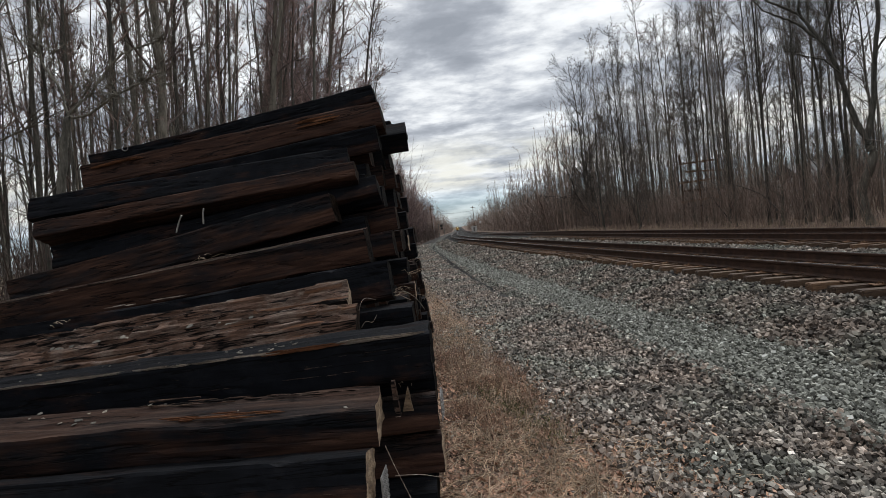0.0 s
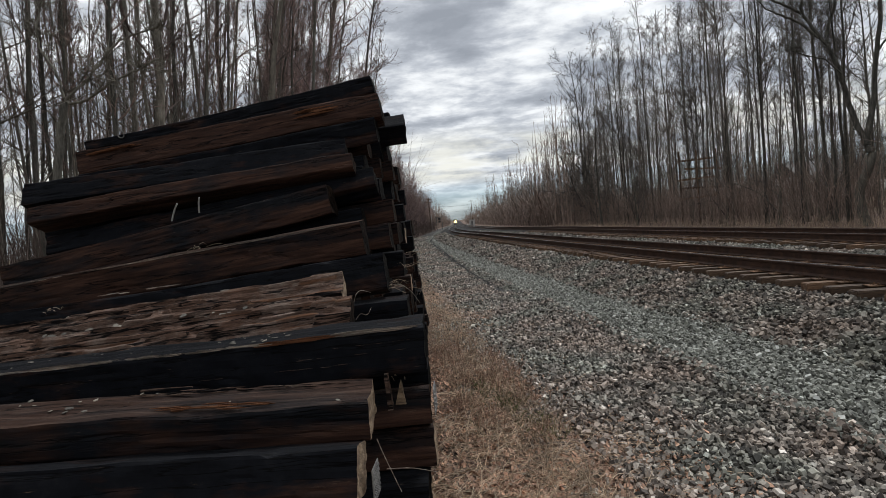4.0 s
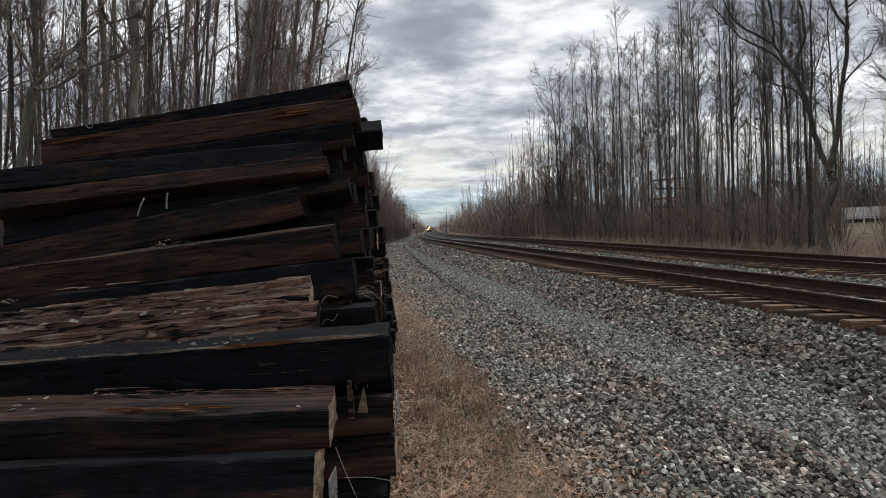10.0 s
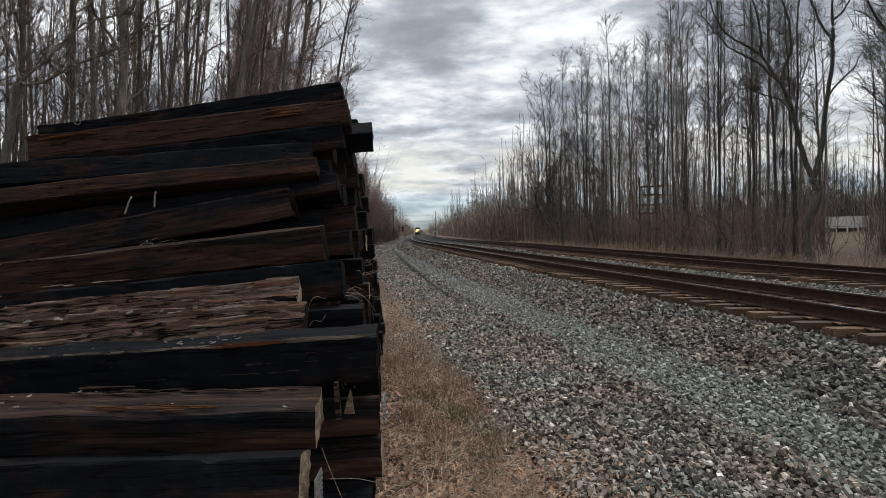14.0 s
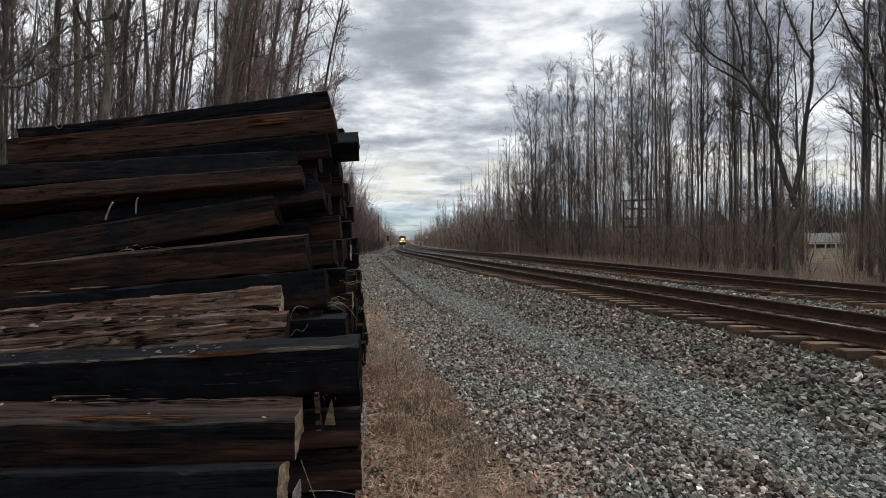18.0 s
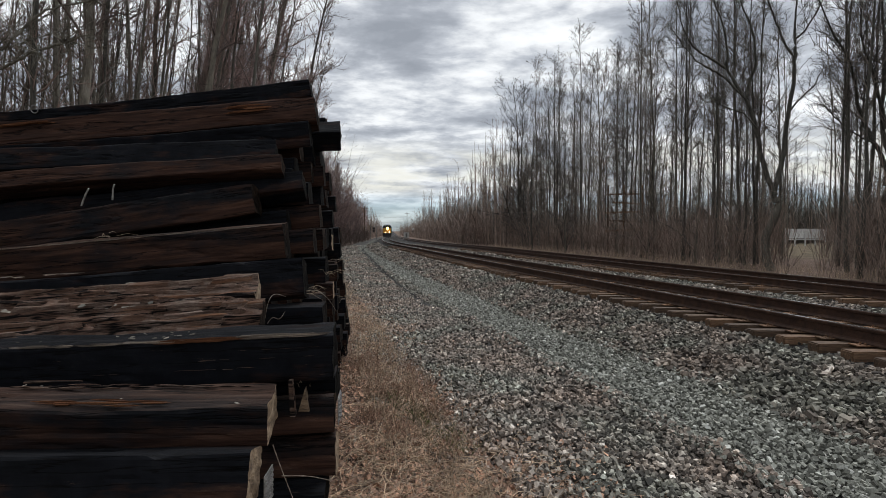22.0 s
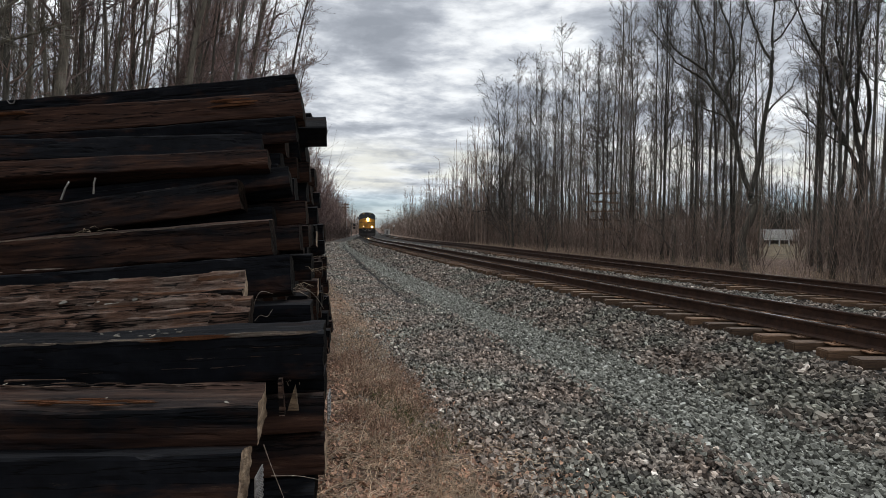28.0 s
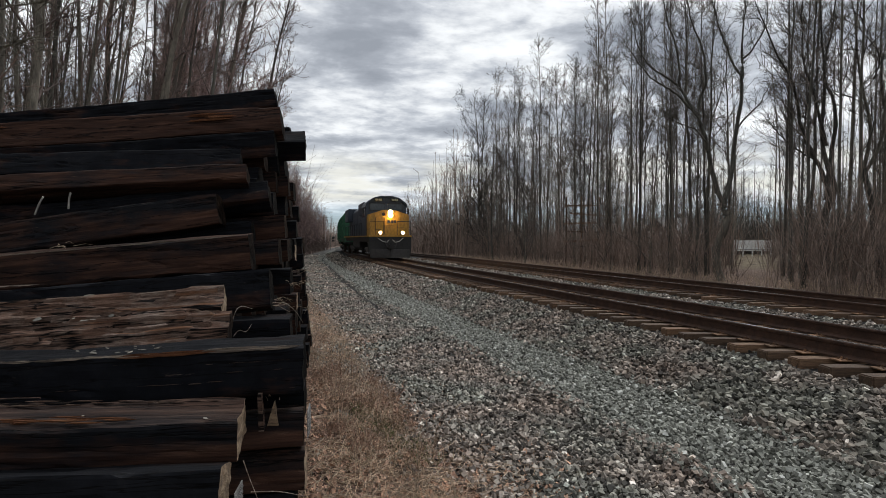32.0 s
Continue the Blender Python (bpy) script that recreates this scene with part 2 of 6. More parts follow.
def weathered(nt, b):
    """Bare splintered oak: grey-brown fibres with black cracks and rusty streaks."""
    grain = noise_node(nt, 1.0, 9, 0.82, "Object", (5.0, 46.0, 46.0))
    crack = noise_node(nt, 1.0, 5, 0.6, "Object", (1.1, 22.0, 22.0))
    patch = noise_node(nt, 5.0, 6, 0.7)
    c = ramp_node(nt, grain.outputs["Fac"], [(0.33, (0.022, 0.014, 0.011)), (0.47, (0.135, 0.094, 0.075)), (0.59, (0.29, 0.22, 0.18)), (0.73, (0.54, 0.47, 0.41))])
    c = mix_node(nt, ramp_node(nt, patch.outputs["Fac"], [(0.46, (0.85, 0.85, 0.85)), (0.6, (0, 0, 0))]), c, ramp_node(nt, grain.outputs["Fac"], [(0.32, (0.022, 0.013, 0.010)), (0.7, (0.25, 0.140, 0.095))]))
    c = mix_node(nt, ramp_node(nt, crack.outputs["Fac"], [(0.60, (0, 0, 0)), (0.65, (0.55, 0.55, 0.55))]), c, (0.20, 0.085, 0.036))
    c = mix_node(nt, ramp_node(nt, crack.outputs["Fac"], [(0.405, (0.97, 0.97, 0.97)), (0.44, (0, 0, 0))]), c, (0.005, 0.004, 0.004))
    split = noise_node(nt, 1.0, 5, 0.55, "Object", (0.9, 10.0, 10.0))
    c = mix_node(nt, ramp_node(nt, split.outputs["Fac"], [(0.475, (0, 0, 0)), (0.495, (1, 1, 1)), (0.505, (1, 1, 1)), (0.525, (0, 0, 0))]), c, (0.004, 0.003, 0.003))
    nt.links.new(c, b.inputs["Base Color"])
    bump(nt, b, grain.outputs["Fac"], 0.9, 0.02)


M = {}
M["creosote"] = mat("creosoted_oak", creosote(-0.16, 0.6, ((0.004, 0.0042, 0.005), (0.010, 0.0105, 0.012), (0.026, 0.024, 0.024)), 0.78, 0.25), 0.6, 0, 0.07)
M["creosote_brown"] = mat("worn_brown_oak", creosote(0.0, 0.6, ((0.014, 0.008, 0.006), (0.052, 0.030, 0.021), (0.15, 0.105, 0.080)), 0.66, 0.6), 0.8, 0, 0.12)
M["creosote_rust"] = mat("rusty_worn_oak", creosote(0.20, 0.9, ((0.024, 0.014, 0.010), (0.085, 0.048, 0.033), (0.20, 0.14, 0.105)), 0.58, 0.7), 0.8, 0, 0.12)
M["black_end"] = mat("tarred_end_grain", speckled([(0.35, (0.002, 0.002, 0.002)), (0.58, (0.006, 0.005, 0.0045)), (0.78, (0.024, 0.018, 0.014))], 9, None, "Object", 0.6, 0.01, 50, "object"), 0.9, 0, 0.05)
M["weathered"] = mat("splintered_grey_oak", weathered, 0.9, 0, 0.15)
M["torn"] = mat("torn_orange_oak", speckled([(0.3, (0.05, 0.020, 0.010)), (0.55, (0.17, 0.070, 0.032)), (0.8, (0.30, 0.155, 0.085))], 1.0, (4, 50, 50), "Object", 0.6, 0.01, 60), 0.9, 0, 0.15)
M["shard"] = mat("pale_grey_splinter", speckled([(0.3, (0.09, 0.068, 0.054)), (0.5, (0.25, 0.205, 0.168)), (0.72, (0.52, 0.46, 0.40))], 1.0, (4, 50, 50), "Object", 0.6, 0.01, 60, "island"), 0.9, 0, 0.15)
M["light_end"] = mat("pale_split_end", speckled([(0.3, (0.06, 0.04, 0.028)), (0.5, (0.22, 0.15, 0.09)), (0.75, (0.42, 0.32, 0.22))], 14, (1, 1, 3), "Object", 0.6, 0.01, 50), 0.9)
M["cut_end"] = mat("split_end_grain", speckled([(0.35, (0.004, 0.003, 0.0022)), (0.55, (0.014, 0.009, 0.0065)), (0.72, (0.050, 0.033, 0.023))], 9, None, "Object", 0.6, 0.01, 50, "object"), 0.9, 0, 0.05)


def ballast_ground(nt, b):
    """Soil, dry grass litter and a crushed stone bed with gap shade in its colour, by the offset from the line
    (attribute across).
    """
    at = nt.nodes.new("ShaderNodeAttribute")
    at.attribute_name = "across"
    wob = noise_node(nt, 1.3, 4, 0.6)
    add = nt.nodes.new("ShaderNodeMath")
    add.operation = "MULTIPLY_ADD"
    nt.links.new(wob.outputs["Fac"], add.inputs[0])
    add.inputs[1].default_value = 1.6
    sub = nt.nodes.new("ShaderNodeMath")
    sub.operation = "SUBTRACT"
    nt.links.new(at.outputs["Fac"], sub.inputs[0])
    sub.inputs[1].default_value = 0.8
    nt.links.new(sub.outputs[0], add.inputs[2])
    vor = noise_node(nt, 17, dim="ShaderNodeTexVoronoi")
    big = noise_node(nt, 0.6, 4, 0.6)
    # shade in the gaps between loose stones is put into this dark bed
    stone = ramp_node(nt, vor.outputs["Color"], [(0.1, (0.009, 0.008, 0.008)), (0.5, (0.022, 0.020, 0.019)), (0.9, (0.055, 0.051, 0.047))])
    fines = noise_node(nt, 40, 4, 0.7)
    path = ramp_node(nt, fines.outputs["Fac"], [(0.3, (0.05, 0.049, 0.042)), (0.7, (0.175, 0.172, 0.148))])
    # the gap shade is put into the gravel bed too, more weakly
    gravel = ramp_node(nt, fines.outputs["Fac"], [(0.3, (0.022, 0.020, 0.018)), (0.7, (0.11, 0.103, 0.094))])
    litter = ramp_node(nt, noise_node(nt, 38, 7, 0.85).outputs["Fac"], [(0.38, (0.020, 0.013, 0.010)), (0.51, (0.15, 0.098, 0.074)), (0.66, (0.46, 0.335, 0.255))])
    grass = ramp_node(nt, noise_node(nt, 1.2, 6, 0.7).outputs["Fac"], [(0.35, (0.070, 0.054, 0.036)), (0.55, (0.19, 0.148, 0.096)), (0.75, (0.15, 0.138, 0.070))])

    def band(lo, hi):
        r = nt.nodes.new("ShaderNodeMapRange")
        nt.links.new(add.outputs[0], r.inputs[0])
        r.inputs[1].default_value, r.inputs[2].default_value = lo, hi
        return r.outputs[0]
    c = mix_node(nt, band(-9.6, -8.4), grass, litter)
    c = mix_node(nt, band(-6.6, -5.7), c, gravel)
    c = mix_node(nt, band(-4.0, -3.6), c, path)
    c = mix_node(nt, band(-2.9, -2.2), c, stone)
    c = mix_node(nt, band(9.2, 10.0), c, litter)
    c = mix_node(nt, band(24.0, 30.0), c, grass)
    c = mix_node(nt, 0.5, c, ramp_node(nt, big.outputs["Fac"], [(0.3, (0.6, 0.6, 0.6)), (0.7, (1.35, 1.35, 1.35))]), "MULTIPLY")
    nt.links.new(c, b.inputs["Base Color"])
    bump(nt, b, vor.outputs["Distance"], 0.9, 0.05)


M["rut"] = mat("dark_earth", speckled([(0.3, (0.010, 0.009, 0.008)), (0.6, (0.028, 0.025, 0.022)), (0.8, (0.07, 0.063, 0.056))], 9, None, "Object", 0.8, 0.03, 40), 0.95, 0, 0.2)
M["ground"] = mat("gravel_and_litter", ballast_ground, 0.95, 0, 0.2)


def stone_build(nt, b, tone=(1.30, 1.28, 1.26)):
    rnd = island_random(nt)
    n = noise_node(nt, 30, 4, 0.6)
    wide = noise_node(nt, 0.7, 4, 0.6)
    c = ramp_node(nt, rnd, [(0.0, (0.030, 0.027, 0.025)), (0.25, (0.105, 0.096, 0.088)), (0.6, (0.232, 0.213, 0.194)), (0.9, (0.36, 0.326, 0.292)), (0.97, (0.44, 0.41, 0.375)), (1.0, (0.78, 0.75, 0.71))])
    # stretches of warmer and of greener stone
    c = mix_node(nt, 1.0, c, tone, "MULTIPLY")
    c = mix_node(nt, 1.0, c, ramp_node(nt, wide.outputs["Fac"], [(0.38, (1.10, 0.99, 0.92)), (0.5, (1.02, 0.99, 0.95)), (0.6, (0.92, 1.0, 0.95))]), "MULTIPLY")
    c = mix_node(nt, 0.5, c, ramp_node(nt, n.outputs["Fac"], [(0.3, (0.6, 0.6, 0.6)), (0.7, (1.3, 1.3, 1.3))]), "MULTIPLY")
    nt.links.new(c, b.inputs["Base Color"])
    bump(nt, b, n.outputs["Fac"], 0.3, 0.006)


def fresh_stone_build(nt, b):
    stone_build(nt, b, (1.0, 0.97, 0.94))


def fines_build(nt, b):
    n = noise_node(nt, 30, 4, 0.6)
    c = ramp_node(nt, island_random(nt), [(0.0, (0.09, 0.089, 0.077)), (0.5, (0.29, 0.291, 0.254)), (0.9, (0.40, 0.401, 0.35)), (1.0, (0.65, 0.65, 0.6))])
    c = mix_node(nt, 0.5, c, ramp_node(nt, n.outputs["Fac"], [(0.3, (0.6, 0.6, 0.6)), (0.7, (1.3, 1.3, 1.3))]), "MULTIPLY")
    nt.links.new(c, b.inputs["Base Color"])


M["fines"] = mat("pale_crushed_fines", fines_build, 0.95, 0, 0.2)
M["stone"] = mat("crushed_granite", stone_build, 0.9, 0, 0.3)
M["fresh_stone"] = mat("fresh_crushed_granite", fresh_stone_build, 0.9, 0, 0.3)
M["rail"] = mat("rusted_rail", speckled([(0.3, (0.03, 0.016, 0.011)), (0.6, (0.075, 0.038, 0.024)), (0.8, (0.12, 0.062, 0.036))], 5, None, "Object", 0.3, 0.004, 45), 0.75, 0.3)
M["rail_head"] = mat("polished_rail_head", speckled([(0.3, (0.18, 0.17, 0.165)), (0.7, (0.34, 0.33, 0.32))], 3, None, "Object", 0.05, 0.001, 40), 0.2, 0.95)
M["plate"] = mat("rusted_plate", speckled([(0.3, (0.10, 0.055, 0.030)), (0.6, (0.20, 0.115, 0.064)), (0.8, (0.31, 0.20, 0.12))], 9, None, "Object", 0.3, 0.004, 60, "object"), 0.85, 0.1)
M["sleeper"] = mat("track_sleeper", speckled([(0.3, (0.040, 0.024, 0.015)), (0.55, (0.135, 0.080, 0.046)), (0.8, (0.27, 0.172, 0.105))], 4, (1, 8, 8), "Object", 0.5, 0.008, 40, "object"), 0.85)
M["bark_r"] = mat("grey_brown_bark", speckled([(0.3, (0.056, 0.053, 0.046)), (0.6, (0.140, 0.132, 0.113)), (0.8, (0.24, 0.23, 0.198))], 3, (3, 3, 0.6), "Object", 0.5, 0.02, 20, "object"), 0.95, 0, 0.2)
M["bark_l"] = mat("pale_poplar_bark", speckled([(0.3, (0.056, 0.052, 0.044)), (0.6, (0.152, 0.140, 0.119)), (0.8, (0.29, 0.275, 0.238))], 3, (3, 3, 0.6), "Object", 0.5, 0.02, 20, "object"), 0.95, 0, 0.2)
M["twig_r"] = mat("grey_twigs", speckled([(0.3, (0.062, 0.055, 0.049)), (0.7, (0.155, 0.137, 0.120))], 2, None, "Object", 0.1, 0.01, 20, "object"), 0.95, 0, 0.2)
M["twig_l"] = mat("reddish_twigs", speckled([(0.3, (0.090, 0.068, 0.060)), (0.7, (0.22, 0.165, 0.145))], 2, None, "Object", 0.1, 0.01, 20, "object"), 0.95, 0, 0.2)
M["brush"] = mat("dead_brush", speckled([(0.3, (0.13, 0.101, 0.086)), (0.7, (0.36, 0.282, 0.238))], 1, None, "Object", 0.1, 0.01, 10, "island"), 0.95, 0, 0.2)
M["straw"] = mat("dry_straw", speckled([(0.3, (0.23, 0.17, 0.12)), (0.7, (0.68, 0.54, 0.395))], 3, None, "Object", 0.1, 0.01, 20, "island"), 0.9, 0, 0.2)
M["leaf"] = mat("dead_leaf", speckled([(0.3, (0.22, 0.125, 0.088)), (0.7, (0.68, 0.455, 0.325))], 6, None, "Object", 0.1, 0.004, 40, "island"), 0.85, 0, 0.2)
M["chip"] = mat("grey_bark_flakes", speckled([(0.3, (0.07, 0.064, 0.054)), (0.7, (0.27, 0.25, 0.215))], 6, None, "Object", 0.1, 0.004, 40, "island"), 0.9, 0, 0.2)
M["twig_pink"] = mat("pinkish_twigs", speckled([(0.3, (0.19, 0.132, 0.122)), (0.7, (0.40, 0.285, 0.265))], 2, None, "Object", 0.1, 0.01, 20, "object"), 0.95, 0, 0.2)
M["weed_brown"] = mat("red_brown_dead_weed", speckled([(0.3, (0.17, 0.105, 0.078)), (0.7, (0.44, 0.295, 0.22))], 3, None, "Object", 0.1, 0.01, 20, "island"), 0.9, 0, 0.2)
M["weed_green"] = mat("green_weed", speckled([(0.3, (0.06, 0.075, 0.025)), (0.7, (0.15, 0.17, 0.06))], 2, None, "Object", 0.1, 0.01, 20, "island"), 0.9, 0, 0.2)


# ---- mesh helpers ----
def mesh_from(name, verts, faces, mats=(), smooth=False, idx=None):
    me = bpy.data.meshes.new(name)
    me.from_pydata([tuple(v) for v in verts], [], faces)
    for m in mats:
        me.materials.append(m)
    if idx is not None:
        me.polygons.foreach_set("material_index", idx)
    if smooth:
        me.polygons.foreach_set("use_smooth", [True] * len(me.polygons))
    me.update()
    return me


def finish(name, bm, material, smooth=False):
    me = bpy.data.meshes.new(name)
    bmesh.ops.recalc_face_normals(bm, faces=bm.faces)
    bm.to_mesh(me)
    bm.free()
    for m in (material if isinstance(material, (tuple, list)) else (material,)):
        me.materials.append(m)
    if smooth:
        me.polygons.foreach_set("use_smooth", [True] * len(me.polygons))
    return me


def part(name, bm, material, parent, label="", smooth=False, at=None):
    """One mesh object under a thing or a part."""
    ob = new(name, bm if isinstance(bm, bpy.types.Mesh) else finish(name, bm, material, smooth))
    ob.parent = parent
    if at is not None:
        ob.matrix_basis = at
    if label:
        tagged(ob, label)
    return ob


def thing(name, m, label, category, group="", kind=""):
    ob = new(name)
    ob.matrix_world = m
    return tagged(ob, label, category, group, kind)


def box(bm, x0, x1, y0, y1, z0, z1, bevel=0.0):
    r = bmesh.ops.create_cube(bm, size=1.0)
    vs = r["verts"]
    for v in vs:
        v.co = Vector((x0 + (v.co.x + 0.5) * (x1 - x0), y0 + (v.co.y + 0.5) * (y1 - y0), z0 + (v.co.z + 0.5) * (z1 - z0)))
    if bevel > 0:
        es = list({e for v in vs for e in v.link_edges})
        bmesh.ops.bevel(bm, geom=es, offset=bevel, segments=2, affect="EDGES")
    return bm


def boxes(*specs, bevel=0.0):
    bm = bmesh.new()
    for s in specs:
        box(bm, *s, bevel=bevel)
    return bm


def rod(bm, a, b, r0, r1=None, sides=8):
    a, b = Vector(a), Vector(b)
    m = Matrix.Translation((a + b) / 2) @ (b - a).to_track_quat("Z", "Y").to_matrix().to_4x4()
    bmesh.ops.create_cone(bm, cap_ends=True, segments=sides, radius1=r0, radius2=r0 if r1 is None else r1, depth=(b - a).length, matrix=m)
    return bm


def prism(bm, outline, x0, x1):
    """A solid with an outline in y, z drawn out along x."""
    a = [bm.verts.new((x0, y, z)) for y, z in outline]
    b = [bm.verts.new((x1, y, z)) for y, z in outline]
    bm.faces.new(a), bm.faces.new(b[::-1])
    for i in range(len(a)):
        j = (i + 1) % len(a)
        bm.faces.new((a[i], b[i], b[j], a[j]))
    return bm


def quads_mesh(name, verts, quads, material, smooth=False):
    """A mesh of four-sided faces from arrays."""
    verts, quads = np.asarray(verts, np.float32), np.asarray(quads, np.int32)
    me = bpy.data.meshes.new(name)
    me.vertices.add(len(verts))
    me.vertices.foreach_set("co", verts.ravel())
    me.loops.add(quads.size)
    me.loops.foreach_set("vertex_index", quads.ravel())
    me.polygons.add(len(quads))
    me.polygons.foreach_set("loop_start", np.arange(0, quads.size, 4, dtype=np.int32))
    me.polygons.foreach_set("loop_total", np.full(len(quads), 4, np.int32))
    me.polygons.foreach_set("use_smooth", np.full(len(quads), smooth, bool))
    me.materials.append(material)
    me.update(calc_edges=True)
    return me


class Tubes:
    """Gathers tapered tubes into one mesh; one side makes a thin blade for the finest twigs."""

    def __init__(self):
        self.sets = {}

    def add(self, pts, radii, sides):
        p, r = self.sets.setdefault((len(pts), sides), ([], []))
        p.append(pts), r.append(radii)

    def mesh(self, name, material):
        verts, quads, base = [], [], 0
        for (n, sides), (p, r) in self.sets.items():
            p, r = np.array(p, float), np.array(r, float)
            d = np.empty_like(p)
            d[:, 0], d[:, -1] = p[:, 1] - p[:, 0], p[:, -1] - p[:, -2]
            if n > 2:
                d[:, 1:-1] = p[:, 2:] - p[:, :-2]
            d /= np.linalg.norm(d, axis=-1, keepdims=True) + 1e-9
            ref = np.where(np.abs(d[..., 2:]) > 0.9, np.array((0.31, 0.95, 0.05)), np.array((0, 0, 1.0)))
            a = np.cross(d, ref)
            a /= np.linalg.norm(a, axis=-1, keepdims=True) + 1e-9
            b = np.cross(d, a)
            ring = max(sides, 2)
            w = 2 * math.pi * np.arange(ring) / ring
            v = p[:, :, None] + r[:, :, None, None] * (np.cos(w)[:, None] * a[:, :, None] + np.sin(w)[:, None] * b[:, :, None])
            one = []
            for i in range(n - 1):
                for k in range(sides):
                    k2 = (k + 1) % ring
                    one.append((i * ring + k, i * ring + k2, (i + 1) * ring + k2, (i + 1) * ring + k))
            m = len(p)
            quads.append((np.array(one)[None] + (base + n * ring * np.arange(m))[:, None, None]).reshape(-1, 4))
            verts.append(v.reshape(-1, 3))
            base += m * n * ring
        return quads_mesh(name, np.concatenate(verts), np.concatenate(quads), material, True)


# ---- ground ----
def make_ground():
    us = sorted({round(u, 3) for u in [*np.arange(-11, 12.01, 0.3), *(-11 - np.geomspace(0.6, 2600, 22)), *(12 + np.geomspace(0.6, 2600, 22)), *[p[0] for p in PROFILE], -4.85, -4.65]})
    ys = [*np.arange(-40, 0, 2), *np.arange(0, 30, 0.4), *np.arange(30, 110, 2), *np.geomspace(110, 3200, 40)]
    verts, vals = [], []
    for y in ys:
        c, s = centre(y)
        for u in us:
            z = ground_z(u)
            z += 0.05 * noise.noise((u * 0.7, y * 0.5, 3.0)) + 0.015 * noise.noise((u * 3, y * 3, 9.0))
            if abs(u) > 14:
                z += 0.35 * noise.noise((u * 0.06, y * 0.06, 1.0))
            verts.append((c + u, y, z - fall(y)))
            vals.append(u)
    n = len(us)
    faces = [(j * n + i, j * n + i + 1, (j + 1) * n + i + 1, (j + 1) * n + i) for j in range(len(ys) - 1) for i in range(n - 1)]
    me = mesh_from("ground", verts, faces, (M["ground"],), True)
    at = me.attributes.new("across", "FLOAT", "POINT")
    at.data.foreach_set("value", vals)
    return tagged(new("ground", me), "grey ballast shoulder with a dry grass verge and leaf litter", "ground", kind="structure")


make_ground()


# ---- ballast stones ----
RUT = ((12, -5.05), (17, -5.0), (29, -4.73), (38, -4.44), (49, -4.26), (63, -3.96), (73, -3.67), (88, -3.1), (112, -1.9))


def rut_at(y):
    return float(np.interp(y, [p[0] for p in RUT], [p[1] for p in RUT]))


def wheel_rut():
    """The dark wheel rut along the service path, one thin strip laid just above the ground."""
    v, f = [], []
    ys = np.arange(17, 112, 1.0)
    for i, y in enumerate(ys):
        c, u = centre(y)[0], rut_at(y)
        wide = (0.05 + 0.10 * min(1.0, (y - 17) / 16)) * (1 + 0.35 * noise.noise((y * 0.4, 1.0, 5.0)))
        for k, lift in ((-1.0, 0.012), (0.0, 0.020), (1.0, 0.012)):
            ux = u + k * wide + 0.04 * noise.noise((y * 0.8, 7.0, k))
            z = ground_z(ux) + 0.05 * noise.noise((ux * 0.7, y * 0.5, 3.0)) + 0.015 * noise.noise((ux * 3, y * 3, 9.0))
            v.append((c + ux, y, z + lift + 0.012 - fall(y)))
        if i:
            for k in (0, 1):
                f.append((i * 3 - 3 + k, i * 3 - 2 + k, i * 3 + 1 + k, i * 3 + k))
    tagged(new("wheel_rut", mesh_from("wheel_rut", v, f, (M["rut"],), True)), "dark damp wheel rut along the gravel service path", "wheel rut", kind="structure")


wheel_rut()


def stones(name, spots, label, seed, material="stone"):
    """Sharp crushed stones, joined: spots are x, y, z, size."""
    rng = np.random.default_rng(seed)
    cube = np.array([(-1, -1, -1), (1, -1, -1), (1, 1, -1), (-1, 1, -1), (-1, -1, 1), (1, -1, 1), (1, 1, 1), (-1, 1, 1)], float)
    quads = np.array([(0, 3, 2, 1), (4, 5, 6, 7), (0, 1, 5, 4), (1, 2, 6, 5), (2, 3, 7, 6), (3, 0, 4, 7)])
    n = len(spots)
    sp = np.array(spots)
    v = cube[None] * (0.78 + 0.32 * rng.random((n, 8, 3))) * np.stack([1.0 + 0.6 * rng.random(n), 0.65 + 0.45 * rng.random(n), 0.42 + 0.36 * rng.random(n)], -1)[:, None]
    for top in (slice(4, 8), slice(0, 4)):          # wedge the faces, so that no stone is a box
        v[:, top, :2] *= 0.55 + 0.5 * rng.random((n, 1, 2))
        v[:, top, :2] += (rng.random((n, 1, 2)) - 0.5) * 0.55
    q = np.stack([np.ones(n), 0.34 * rng.normal(size=n), 0.34 * rng.normal(size=n), 3.0 * (rng.random(n) - 0.5)], -1)
    flip = rng.random(n) < 0.10
    q[flip] = rng.normal(size=(int(flip.sum()), 4))
    q /= np.linalg.norm(q, axis=1, keepdims=True)
    w, x, y, z = q.T
    R = np.stack([1 - 2 * (y * y + z * z), 2 * (x * y - z * w), 2 * (x * z + y * w), 2 * (x * y + z * w), 1 - 2 * (x * x + z * z), 2 * (y * z - x * w),
                  2 * (x * z - y * w), 2 * (y * z + x * w), 1 - 2 * (x * x + y * y)], -1).reshape(n, 3, 3)
    v = np.einsum("nij,nkj->nki", R, v) * sp[:, None, 3:] * 0.46 + sp[:, None, :3]
    f = (quads[None] + 8 * np.arange(n)[:, None, None]).reshape(-1, 4)
    me = quads_mesh(name, v.reshape(-1, 3), f, M[material])
    return tagged(new(name, me), label, "ballast", kind="stuff")


